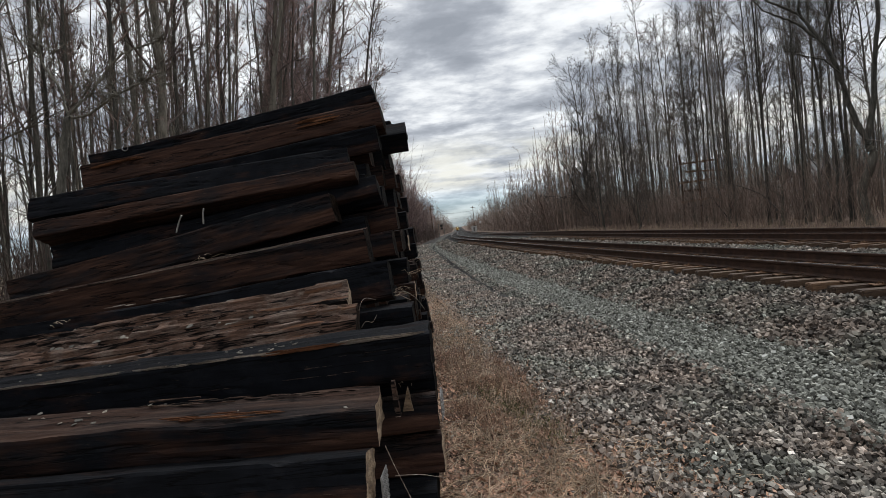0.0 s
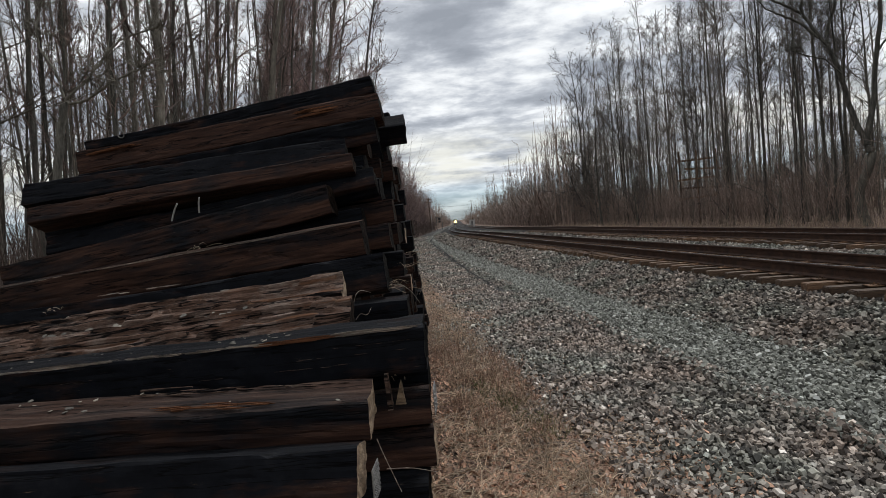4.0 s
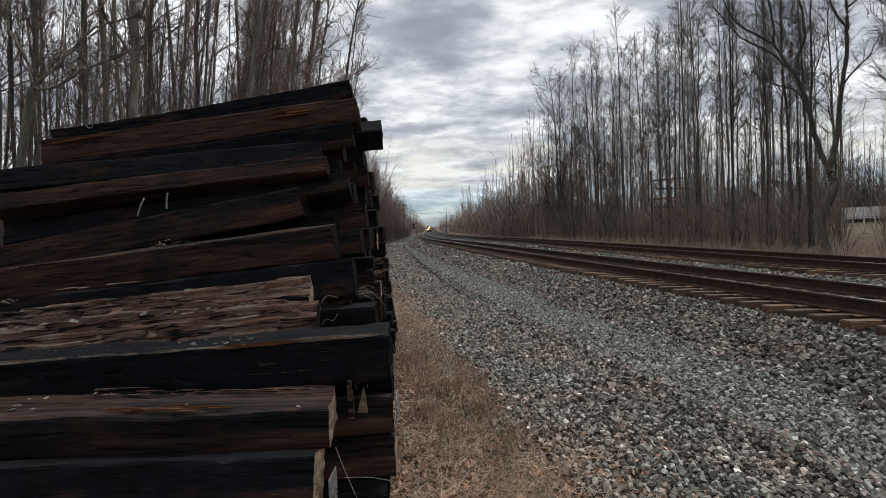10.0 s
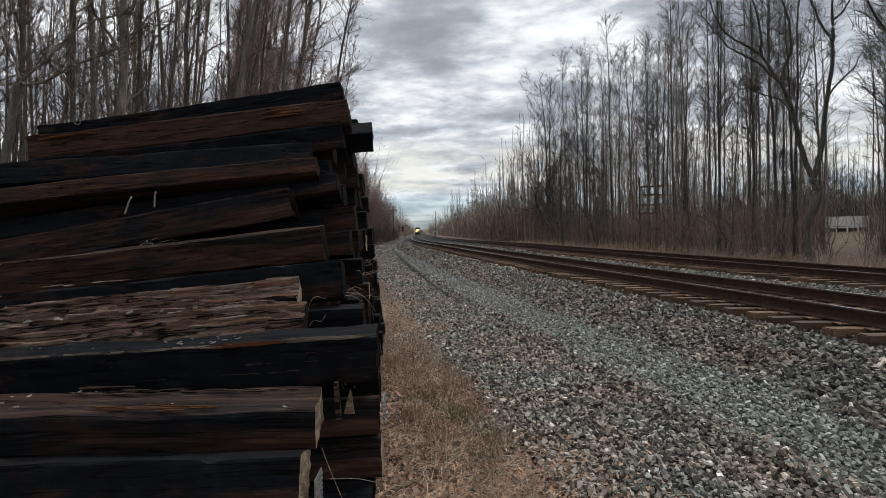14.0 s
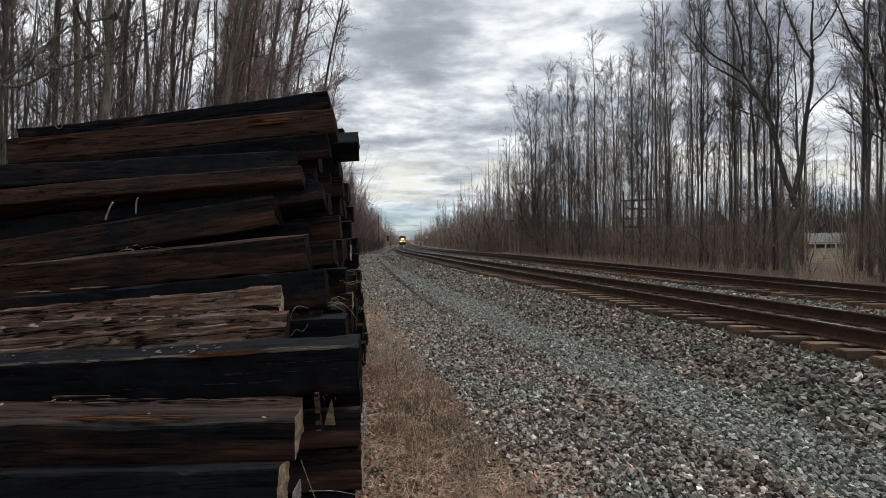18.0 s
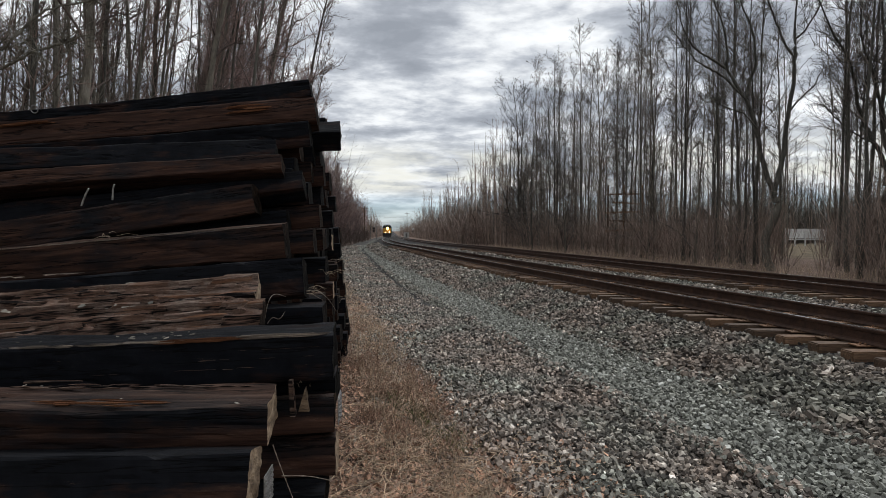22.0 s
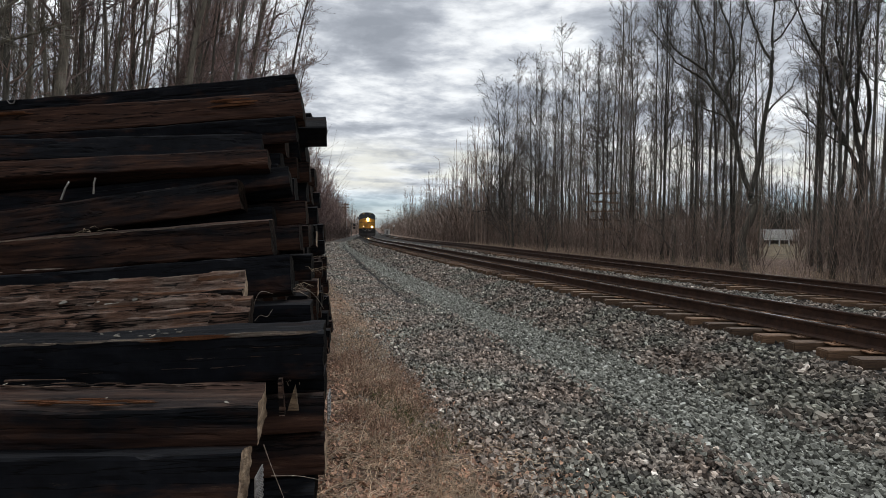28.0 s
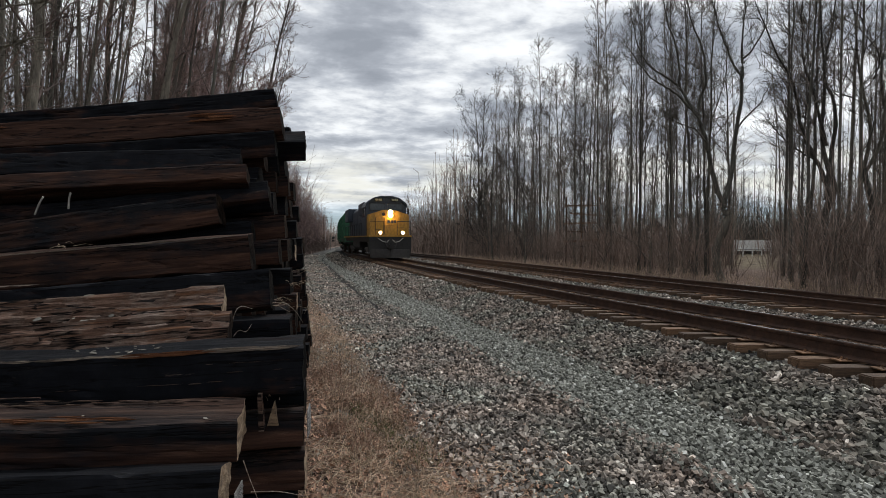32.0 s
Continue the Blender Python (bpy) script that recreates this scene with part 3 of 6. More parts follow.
def scatter_stones():
    rng = np.random.default_rng(5)
    spots = []

    def field(u0, u1, y0, y1, per, s0, s1, lift=0.3):
        into = spots
        for _ in range(int((u1 - u0) * (y1 - y0) * per)):
            u, y = rng.uniform(u0, u1), rng.uniform(y0, y1)
            if y > 16 and abs(u - rut_at(y)) < 0.13 and rng.random() < 0.9:
                continue
            c, s = centre(y)
            size = rng.uniform(s0, s1) * (1.25 if rng.random() < 0.08 else 1)
            z = ground_z(u) + 0.05 * noise.noise((u * 0.7, y * 0.5, 3.0)) + 0.015 * noise.noise((u * 3, y * 3, 9.0))
            into.append((c + u, y, z - fall(y) + size * lift * rng.uniform(-0.4, 1.0), size))
    field(-6.7, -4.4, 3.4, 10, 980, 0.026, 0.058, 0.9)
    field(-7.2, -6.7, 2.0, 14, 420, 0.02, 0.05)
    field(-7.6, -7.2, 2.0, 14, 130, 0.02, 0.05)
    field(-8.2, -7.4, 2.0, 14, 25, 0.02, 0.05)
    field(-6.8, -4.4, 10, 22, 430, 0.030, 0.062, 0.7)
    field(-7.6, -6.8, 10, 30, 90, 0.035, 0.07)
    field(-7.2, -4.4, 22, 46, 140, 0.06, 0.10, 0.4)
    field(-7.2, -4.4, 46, 95, 42, 0.08, 0.14, 0.4)
    field(-6.9, -1.5, -3.5, 3.45, 230, 0.04, 0.08, 0.4)
    field(-6.9, -1.5, -9.0, -3.5, 60, 0.05, 0.09, 0.3)
    shoulder = []
    coarse, spots = spots, shoulder
    field(-3.3, -1.5, 3.4, 10, 780, 0.036, 0.072, 0.9)
    field(-3.4, -1.5, 10, 22, 450, 0.04, 0.075, 0.8)
    field(-3.4, -1.5, 22, 46, 170, 0.06, 0.12, 0.5)
    field(-1.5, 1.4, 4, 30, 90, 0.04, 0.075, 0.1)
    field(1.4, 3.7, 5, 34, 220, 0.05, 0.09, 0.5)
    field(3.7, 6.5, 5, 34, 60, 0.05, 0.08, 0.1)
    field(6.5, 9.0, 6, 40, 100, 0.05, 0.09, 0.5)
    field(-3.4, -1.5, 46, 95, 45, 0.08, 0.16, 0.5)
    field(1.4, 3.7, 34, 80, 40, 0.07, 0.13, 0.5)
    pale = []
    spots = pale
    field(-4.6, -3.1, 3.4, 10, 1080, 0.025, 0.054, 0.8)
    field(-4.6, -3.1, 10, 24, 480, 0.03, 0.06, 0.4)
    field(-4.6, -3.2, 24, 50, 110, 0.05, 0.09, 0.3)
    field(-4.6, -3.2, 50, 90, 36, 0.08, 0.13, 0.3)
    spots = coarse
    stones("pale_gravel", pale, "pale finer gravel of the worn service path", 12, "fines")
    stones("shoulder_stones", shoulder, "dark fresh stone ballast heaped against the sleepers", 13, "fresh_stone")
    stones("ballast_stones", spots, "loose grey crushed stone ballast on the track shoulder", 11)


scatter_stones()


# ---- railway tracks ----
RAIL = [(-0.077, 0), (0.077, 0), (0.077, 0.012), (0.022, 0.032), (0.010, 0.05), (0.010, 0.165), (0.037, 0.175), (0.040, 0.206), (0.030, 0.22),
        (-0.030, 0.22), (-0.040, 0.206), (-0.037, 0.175), (-0.010, 0.165), (-0.010, 0.05), (-0.022, 0.032), (-0.077, 0.012)]


def rail_mesh(off):
    ys = [*np.arange(-40, 14, 3.0), *np.arange(14, 102, 2.0), *np.geomspace(104, 2600, 25)]
    v, f, idx, n = [], [], [], len(RAIL)
    for y in ys:
        for a, b in RAIL:
            x, yy = on_track(y, off + a)
            v.append((x, yy, RAIL_TOP - 0.22 + b - fall(y)))
    for j in range(len(ys) - 1):
        for k in range(n):
            k2 = (k + 1) % n
            f.append((j * n + k, j * n + k2, (j + 1) * n + k2, (j + 1) * n + k))
            idx.append(1 if k == 8 else 0)
    return mesh_from("rail", v, f, (M["rail"], M["rail_head"]), False, idx)


def sleeper_mesh(seed):
    bm = boxes((-1.42, 1.38, -0.125, 0.125, -0.18, 0.0), bevel=0.015)
    for v in bm.verts:
        v.co += Vector((0.02, 0.012, 0.008)) * noise.noise(v.co * 3 + Vector((seed, 0, 0)))
    return finish("sleeper", bm, M["sleeper"])


def plate_mesh():
    bm = boxes((-0.23, 0.2, -0.10, 0.10, 0.0, 0.018), bevel=0.004)
    for sx in (-1, 1):
        for sy in (-0.05, 0.05):
            rod(bm, (sx * 0.10, sy, 0.01), (sx * 0.10, sy, 0.045), 0.014, sides=6)
            rod(bm, (sx * 0.155, sy * 0.7, 0.01), (sx * 0.155, sy * 0.7, 0.03), 0.012, sides=6)
    return finish("tie_plate", bm, M["plate"])


def make_track(off, label, y0, y1):
    tr = thing("railway_track", pose(0, 0, 0), label, "railway track", "parallel tracks", "structure")
    for s in (-1, 1):
        part("rail", rail_mesh(off + s * GAUGE / 2), None, tr)
    kinds, plate = [sleeper_mesh(k * 7.3) for k in range(4)], plate_mesh()
    rng = random.Random(int(off * 10) + 3)
    y = y0
    while y < y1:
        x, yy = on_track(y, off)
        turn = -math.degrees(math.atan(centre(y)[1]))
        jig = rng.uniform(-0.05, 0.05)
        part("sleeper", rng.choice(kinds), None, tr, at=pose(x + jig, yy, RAIL_TOP - 0.238 - fall(y), 0, 0, -turn + rng.uniform(-1.2, 1.2)))
        for s in (-1, 1):
            px, py = on_track(y, off + s * GAUGE / 2)
            part("tie_plate", plate, None, tr, at=pose(px, py, RAIL_TOP - 0.239 - fall(y), 0, 0, -turn))
        y += 0.54
    return tr


make_track(0.0, "rusty near railway track on weathered wooden sleepers in ballast", 2.0, 62)
make_track(SECOND, "rusty far railway track on wooden sleepers in ballast", 4.0, 50)


# ---- stack of old sleepers ----
def old_sleeper_mesh(length, w, h, seed, look_of, pale, fine):
    """A worn timber: front face at y 0, one end at x 0, running to -x."""
    rough = look_of == "weathered"
    nx, ny, nz = (110, 16, 5) if rough else (84, 7, 11) if fine else (22, 3, 3)
    bm = bmesh.new()
    bmesh.ops.create_cube(bm, size=1.0)
    bmesh.ops.subdivide_edges(bm, edges=[e for e in bm.edges if abs(e.verts[0].co.x - e.verts[1].co.x) > 0.5], cuts=nx)
    bmesh.ops.subdivide_edges(bm, edges=[e for e in bm.edges if abs(e.verts[0].co.y - e.verts[1].co.y) > 0.5], cuts=ny)
    bmesh.ops.subdivide_edges(bm, edges=[e for e in bm.edges if abs(e.verts[0].co.z - e.verts[1].co.z) > 0.5], cuts=nz)
    rng = random.Random(seed)
    bow, twist = rng.uniform(-0.015, 0.015), rng.uniform(-3, 3)
    for v in bm.verts:
        a, b, c = v.co
        # round the long edges
        k = max(abs(b), abs(c)) * 2
        m = min(abs(b), abs(c)) * 2
        if k > 0.99 and m > 0.99:
            s = 1 - 0.035 - 0.06 * max(0.0, noise.noise(Vector((a * 6, seed, b * 3 + c * 5))))
            if fine:            # chips broken out of the arrises
                s -= 0.10 * max(0.0, noise.noise(Vector((a * 19, seed * 1.3, b * 3 + c * 5))) - 0.25)
            b, c = b * s, c * s
        p = Vector((a * length, b * w, c * h))
        p.z += bow * (1 - (2 * a) ** 2)
        q = Euler((radians(twist * a), 0, 0)).to_matrix() @ p
        n1 = noise.noise_vector(Vector((p.x * 1.7, p.y * 6, p.z * 6 + seed)))
        n2 = noise.noise_vector(Vector((p.x * 7, p.y * 24, p.z * 24 + seed * 1.7)))
        q += Vector((0.008 * n1.x, 0.012 * n1.y + 0.005 * n2.y, 0.012 * n1.z + 0.005 * n2.z))
        if fine and not rough and k > 0.99:
            # drying checks that follow the fibres
            g = abs(noise.noise(Vector((p.x * 0.8 + seed * 3.1, p.y * 15, p.z * 15 + seed))))
            if g < 0.055:
                q -= Vector((0, b, c)).normalized() * 0.009 * (1 - g / 0.055)
        if rough and c > 0:
            # split into long plates and slivers on the upper side
            n3 = noise.noise(Vector((p.x * 2.2 + seed, p.y * 30, 3.1)))
            n4 = noise.noise(Vector((p.x * 9 + seed, p.y * 60, 7.7)))
            q.z += 0.022 * (1 if n3 > 0.12 else -0.7 if n3 < -0.2 else 0) + 0.010 * n4
        if abs(a) > 0.49:
            q.x += 0.007 * n2.x
        v.co = q + Vector((-length / 2, w / 2, 0))
    bmesh.ops.recalc_face_normals(bm, faces=bm.faces)
    for f in bm.faces:
        f.material_index = 1 if abs(f.normal.x) > 0.8 and abs(f.calc_center_median().x + length / 2) > length * 0.49 else 0
        f.smooth = False
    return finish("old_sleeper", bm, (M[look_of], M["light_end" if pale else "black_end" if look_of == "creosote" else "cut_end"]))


SLEEPERS = {}


def old_sleeper(x, y, z, yaw, tilt, roll, length=2.59, w=0.23, h=0.18, kind=0, label="black creosoted railway sleeper lying in the stack", pale=False, parts=True):
    look_of = "creosote" if "black" in label else "weathered" if "grey" in label else "creosote_rust" if "orange" in label else "creosote_brown"
    key = (kind, round(length, 2), w, h, look_of, pale, parts)
    if key not in SLEEPERS:
        SLEEPERS[key] = old_sleeper_mesh(length, w, h, kind * 13.7 + 2, look_of, pale, parts)
    if not parts:
        ob = new("old_sleeper", SLEEPERS[key])
    else:
        ob = new("old_sleeper")
        for nm, keep in (("timber", 0), ("end_grain", 1)):
            bm = bmesh.new()
            bm.from_mesh(SLEEPERS[key])
            bmesh.ops.delete(bm, geom=[f for f in bm.faces if (f.material_index == 1 and f.calc_center_median().x > -0.1) != bool(keep)], context="FACES")
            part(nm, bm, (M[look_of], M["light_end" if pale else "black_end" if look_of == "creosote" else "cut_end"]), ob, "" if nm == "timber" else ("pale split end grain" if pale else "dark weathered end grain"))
    ob.matrix_world = pose(x, y, z, roll, -tilt, -yaw)
    return tagged(ob, label, "railway sleeper", "stack of old sleepers")


def splinters(parent, name, x0, x1, y, z, n, seed, material, label, thick=0.010, lo=0.10, hi=0.35):
    """Long torn slivers lying along an edge of a timber, in its own space."""
    rng = np.random.default_rng(seed)
    verts, faces = [], []
    for _ in range(n):
        ln = rng.uniform(lo, hi)
        cx, cy, cz = rng.uniform(x0 + ln / 2, x1 - ln / 2), y + rng.normal() * thick * 2.0, z + rng.uniform(-0.6, 0.5) * thick
        r = thick * rng.uniform(0.4, 1.1)
        slope = rng.normal() * 0.02
        i = len(verts)
        for s, k in ((-0.5, 0.2), (-0.2, 1.0), (0.25, 0.8), (0.5, 0.15)):
            for ang in (0.3, 2.3, 4.4):
                verts.append((cx + s * ln + rng.normal() * 0.004, cy + slope * s * ln + math.cos(ang) * r * k, cz + math.sin(ang) * r * k * 0.8))
        for a in range(3):
            for b in range(3):
                faces.append((i + a * 3 + b, i + a * 3 + (b + 1) % 3, i + a * 3 + 3 + (b + 1) % 3, i + a * 3 + 3 + b))
    ob = new(name, mesh_from(name, verts, faces, (material,)))
    ob.parent = parent
    return tagged(ob, label, kind="stuff")


BLACK, BROWN = "black creosoted railway sleeper lying in the stack", "rust-brown weathered railway sleeper lying in the stack"
GREY = "splintered grey-brown railway sleeper strewn with gravel in the stack"
# front of the stack, from the top down
old_sleeper(-0.623, 5.034, 3.110, -1.1, 7.6, 0, 2.54, 0.23, 0.155, 1, BLACK)
patched = old_sleeper(-0.560, 4.856, 2.900, -1.2, 5.9, -12, 2.56, 0.23, 0.213, 2, "rust-brown railway sleeper with orange torn patches")
old_sleeper(-0.592, 4.754, 2.680, -1.2, 5.7, 8, 2.45, 0.23, 0.20, 3, BLACK)
old_sleeper(-0.791, 4.388, 2.505, -4.5, 3.4, -27, 2.37, 0.23, 0.185, 4, BLACK)
old_sleeper(-0.724, 4.279, 2.397, -3.8, 4.8, -22, 2.36, 0.20, 0.13, 5, BROWN)
old_sleeper(-0.591, 4.366, 2.285, -3.6, 7.2, -28, 2.46, 0.20, 0.16, 6, BLACK)
old_sleeper(-0.885, 4.083, 2.123, -1.0, 8.9, -6, 2.4, 0.23, 0.206, 7, BROWN)
old_sleeper(-0.693, 4.292, 1.957, -3.0, 7.0, 0, 2.6, 0.23, 0.18, 8, BLACK)
rimmed = old_sleeper(-0.614, 3.747, 1.833, -3.0, 5.3, 4, 2.59, 0.23, 0.214, 9, BROWN)
blue = old_sleeper(-0.459, 3.462, 1.629, -2.7, 3.5, -12, 2.59, 0.23, 0.225, 10, BLACK)
old_sleeper(-0.636, 3.06, 1.510, -3.9, 3.9, 30, 2.59, 0.21, 0.09, 11, GREY, pale=True)
old_sleeper(-0.551, 2.78, 1.425, -4.8, 3.0, 28, 2.59, 0.23, 0.08, 12, GREY)
big = old_sleeper(-0.192, 2.530, 1.352, -2.0, 1.4, 3, 2.62, 0.24, 0.208, 13, "black railway sleeper with an orange splintered top edge")
stepped = old_sleeper(-0.402, 2.177, 1.162, -2.0, -1.6, 8, 2.59, 0.24, 0.160, 14, BROWN, pale=True)
old_sleeper(-0.418, 1.940, 1.066, -2.0, -0.8, -16, 2.59, 0.24, 0.18, 15, BLACK, pale=True)
old_sleeper(-0.203, 2.760, 1.140, -2.0, 1.0, 0, 2.59, 0.23, 0.14, 16, BLACK)
old_sleeper(-0.197, 2.571, 1.080, -1.9, 0.5, -12, 2.59, 0.23, 0.16, 17, BROWN)
old_sleeper(-0.190, 2.594, 0.890, -2.0, 0.5, -14, 2.59, 0.23, 0.18, 18, BROWN, pale=True)
old_sleeper(-0.224, 2.458, 0.700, -1.9, 0.5, 0, 2.59, 0.23, 0.18, 19, BLACK)
old_sleeper(-0.403, 5.427, 2.720, -1.6, 2.8, 38, 2.59, 0.23, 0.20, 3, BLACK)
old_sleeper(-0.70, 4.60, 2.300, -2.0, 5.0, 0, 2.55, 0.20, 0.17, 5, BLACK)
# ends that stick out of the courses behind
old_sleeper(-0.742, 7.508, 2.300, -1.5, 2.0, 0, 2.59, 0.23, 0.13, 1, BROWN)
old_sleeper(-0.774, 7.480, 2.150, -1.0, 2.0, 3, 2.59, 0.23, 0.15, 2, BLACK)
old_sleeper(-0.491, 5.982, 1.464, -2.0, 1.5, 0, 2.59, 0.23, 0.17, 3, BROWN)
old_sleeper(-0.498, 5.577, 1.320, -1.5, 1.5, 0, 2.59, 0.23, 0.15, 4, BROWN, pale=True)
old_sleeper(-0.659, 6.796, 1.953, -1.0, 2.0, 5, 2.59, 0.23, 0.16, 5, BLACK)
old_sleeper(-0.586, 6.392, 1.770, -2.0, 2.0, -3, 2.59, 0.23, 0.17, 6, BLACK, pale=True)
old_sleeper(-0.452, 4.585, 1.585, -1.0, 2.0, 0, 2.59, 0.23, 0.20, 7, BLACK)
old_sleeper(-0.323, 3.30, 1.335, -2.0, 2.0, 0, 2.59, 0.23, 0.26, 8, BLACK)
old_sleeper(-0.605, 6.033, 2.985, -1.0, 4.0, 0, 2.59, 0.23, 0.14, 9, BLACK)
splinters(big, "splintered_edge", -0.42, -0.01, 0.016, 0.097, 60, 3, M["shard"], "grey splintered top edge", 0.006, 0.05, 0.22)
splinters(big, "torn_edge", -0.74, -0.36, 0.010, 0.094, 60, 4, M["torn"], "orange torn top edge", 0.0065, 0.06, 0.2)
splinters(big, "splintered_edge", -2.6, -0.6, 0.014, 0.096, 150, 5, M["shard"], "grey splintered top edge", 0.005, 0.04, 0.2)
splinters(rimmed, "pale_edge", -2.55, -0.02, 0.012, 0.106, 170, 21, M["shard"], "pale worn top edge", 0.0035, 0.04, 0.2)
splinters(blue, "pale_splinters", -1.75, -1.2, 0.004, 0.110, 7, 22, M["shard"], "pale slivers on the top edge", 0.006, 0.05, 0.16)
for row, (xa, xb, n) in enumerate(((-0.4, -0.02, 9), (-0.7, -0.02, 8), (-1.0, -0.15, 9), (-2.2, -1.2, 5))):
    splinters(big, "flaked_streaks", xa, xb, -0.004, 0.045 - 0.038 * row, n, 25 + row, M["weathered"], "pale streaks where the black skin has flaked", 0.0022, 0.02, 0.12)
splinters(stepped, "torn_edge", -0.85, -0.35, 0.05, 0.085, 18, 8, M["torn"], "orange torn top edge", 0.005, 0.06, 0.2)
splinters(stepped, "splintered_edge", -1.1, -0.05, 0.20, 0.082, 30, 9, M["weathered"], "grey splintered back edge", 0.006, 0.04, 0.12)
splinters(patched, "torn_edge", -2.5, -2.0, 0.0, 0.06, 18, 10, M["torn"], "orange torn wood", 0.010)
for row in range(3):
    splinters(patched, "torn_patch", -0.77, -0.33, -0.003, 0.018 + 0.02 * row, 9, 11 + row, M["torn"], "orange torn wood", 0.011, 0.18, 0.34)


def fill_stack():
    """The courses behind and beneath the front ones."""
    rng = random.Random(21)
    labels = (BLACK, BROWN)
    for row, (z, y0, y1) in enumerate([(0.12, 1.9, 10.5), (0.31, 2.05, 10.3), (0.50, 2.2, 10.0), (0.69, 2.75, 9.8), (0.88, 2.9, 9.6), (1.07, 3.1, 9.3), (1.26, 3.1, 9.0),
                                       (1.45, 3.75, 8.7), (1.64, 4.0, 8.4), (1.83, 4.3, 8.0), (2.02, 4.55, 7.6), (2.21, 4.84, 7.3), (2.40, 4.8, 6.8), (2.59, 5.0, 6.2)]):
        y = y0
        while y < y1:
            i = rng.randrange(20)
            old_sleeper(-0.62 + rng.uniform(-0.12, 0.14) - 0.02 * (y - 4), y, z + rng.uniform(-0.01, 0.01), rng.uniform(-3, 1), 2.0 + rng.uniform(-1, 1) + z, rng.uniform(-2, 2),
                        2.59, 0.23, 0.18, i % 6, labels[i % 2], parts=False)
            y += 0.25 + rng.uniform(0, 0.06)


fill_stack()


# ---- trees ----
def bare_tree(seed, height, r0, first, n_br, reach, rise, lean, twigs, bark, twig, fork=0):
    """Trunk and crown meshes of a leafless tree that stands at the origin."""
    rng = np.random.default_rng(seed)
    trunk, crown = Tubes(), Tubes()
    n = 14
    bend = rng.normal(size=2) * lean
    hs = np.linspace(0, 1, n)
    wob = np.cumsum(rng.normal(size=(n, 2)) * 0.055 * height / 18, axis=0)
    pts = np.stack([bend[0] * hs ** 1.6 * height + wob[:, 0], bend[1] * hs ** 1.6 * height + wob[:, 1], hs * height], -1)
    pts[0, 2] = -0.3
    rad = r0 * (1 - 0.92 * hs ** 0.85) + 0.004
    rad[0] *= 1.35
    trunk.add(pts, rad, 8)

    def at(h):
        return np.array([np.interp(h, hs, pts[:, k]) for k in range(3)])

    def branch(p, d, length, r, depth):
        m = (7, 5, 3)[depth]
        q, out, ways = p.copy(), [p.copy()], []
        for _ in range(m - 1):
            d = d + rng.normal(size=3) * 0.16 + np.array((0, 0, (0.12, 0.05, 0.03)[depth]))
            d /= np.linalg.norm(d)
            q = q + d * length / (m - 1)
            out.append(q.copy())
            ways.append(d)
        crown.add(np.array(out), np.linspace(r, (0.008, 0.0055, 0.0042)[depth], m), 3)
        if depth < 2:
            for _ in range(twigs if depth == 0 else 4):
                s = rng.uniform(0.15, 1.0)
                k = s * (m - 1)
                i = min(int(k), m - 2)
                b = out[i] + (out[i + 1] - out[i]) * (k - i)
                dd = ways[i] + rng.normal(size=3) * 0.5
                dd /= np.linalg.norm(dd)
                branch(b, dd, length * rng.uniform(0.32, 0.62) * (1.2 - 0.55 * s), max(r * 0.5 * (1.1 - 0.6 * s), (0.0095, 0.007)[depth]), depth + 1)

    for _ in range(n_br):
        h = first + (0.98 - first) * rng.random() ** 0.75
        w = rng.uniform(0, 2 * math.pi)
        d = np.array([math.cos(w), math.sin(w), rise * rng.uniform(0.25, 0.75)])
        d /= np.linalg.norm(d)
        r = r0 * (1 - 0.9 * h) * rng.uniform(0.22, 0.42) + 0.009
        branch(at(h), d, reach * (1.08 - 0.72 * h) * rng.uniform(0.4, 1.15), r, 0)
    for k in range(fork):
        h = first * rng.uniform(0.55, 0.95)
        w = k * 2.4 + rng.uniform(0, 1)
        d = np.array([math.cos(w), math.sin(w), 1.5])
        d /= np.linalg.norm(d)
        branch(at(h), d, height * 0.5, r0 * 0.55, 0)
    return trunk.mesh("trunk", bark), crown.mesh("crown", twig)


def tree_at(meshes, m, label, group, s):
    ob = new("bare_tree")
    ob.matrix_world = Matrix.Translation((0, 0, -fall(m.translation.y))) @ m
    tagged(ob, label, "tree", group)
    for nm, me in zip(("trunk", "crown"), meshes):
        p = part(nm, me, None, ob)
        p.scale = s
    return ob


RIGHT = [bare_tree(40 + k, 21, 0.115, 0.30, 44, 4.2, 2.3, 0.02, 6, M["bark_r"], M["twig_r"]) for k in range(7)]
EDGE = [bare_tree(60 + k, 15, 0.14, 0.12, 40, 5.0, 1.6, 0.03, 6, M["bark_r"], M["twig_r"], 2) for k in range(4)]
LEFT = [bare_tree(80 + k, 22, 0.125, 0.20, 46, 3.4, 2.6, 0.010, 6, M["bark_l"], M["twig_l"]) for k in range(7)]
SLENDER = "tall slender bare grey-brown tree in the wood"
SPREAD = "spreading bare tree at the edge of the wood"
PALE = "tall bare tree with pale bark and reddish twigs"


def gap(x, y, wide=0.032):
    """A thin place in the wood, through which the white fence shows."""
    return 10 < y < 72 and abs(x / max(y, 1) - 0.757) < wide


def wood_edge(y):
    return 12.6 + min(0.04 * y, 3.5)


def past_edge(x, y):
    """Where the wood behind the stack has ended and only low bushes follow the line."""
    return y > 20 and (x + 2.2) / y > -0.135


def leaning(x, y, lean, turn):
    """A pose on the ground, leaning towards the line by so many degrees."""
    return pose(x, y, 0, 0, lean, 0) @ pose(0, 0, 0, 0, 0, turn)


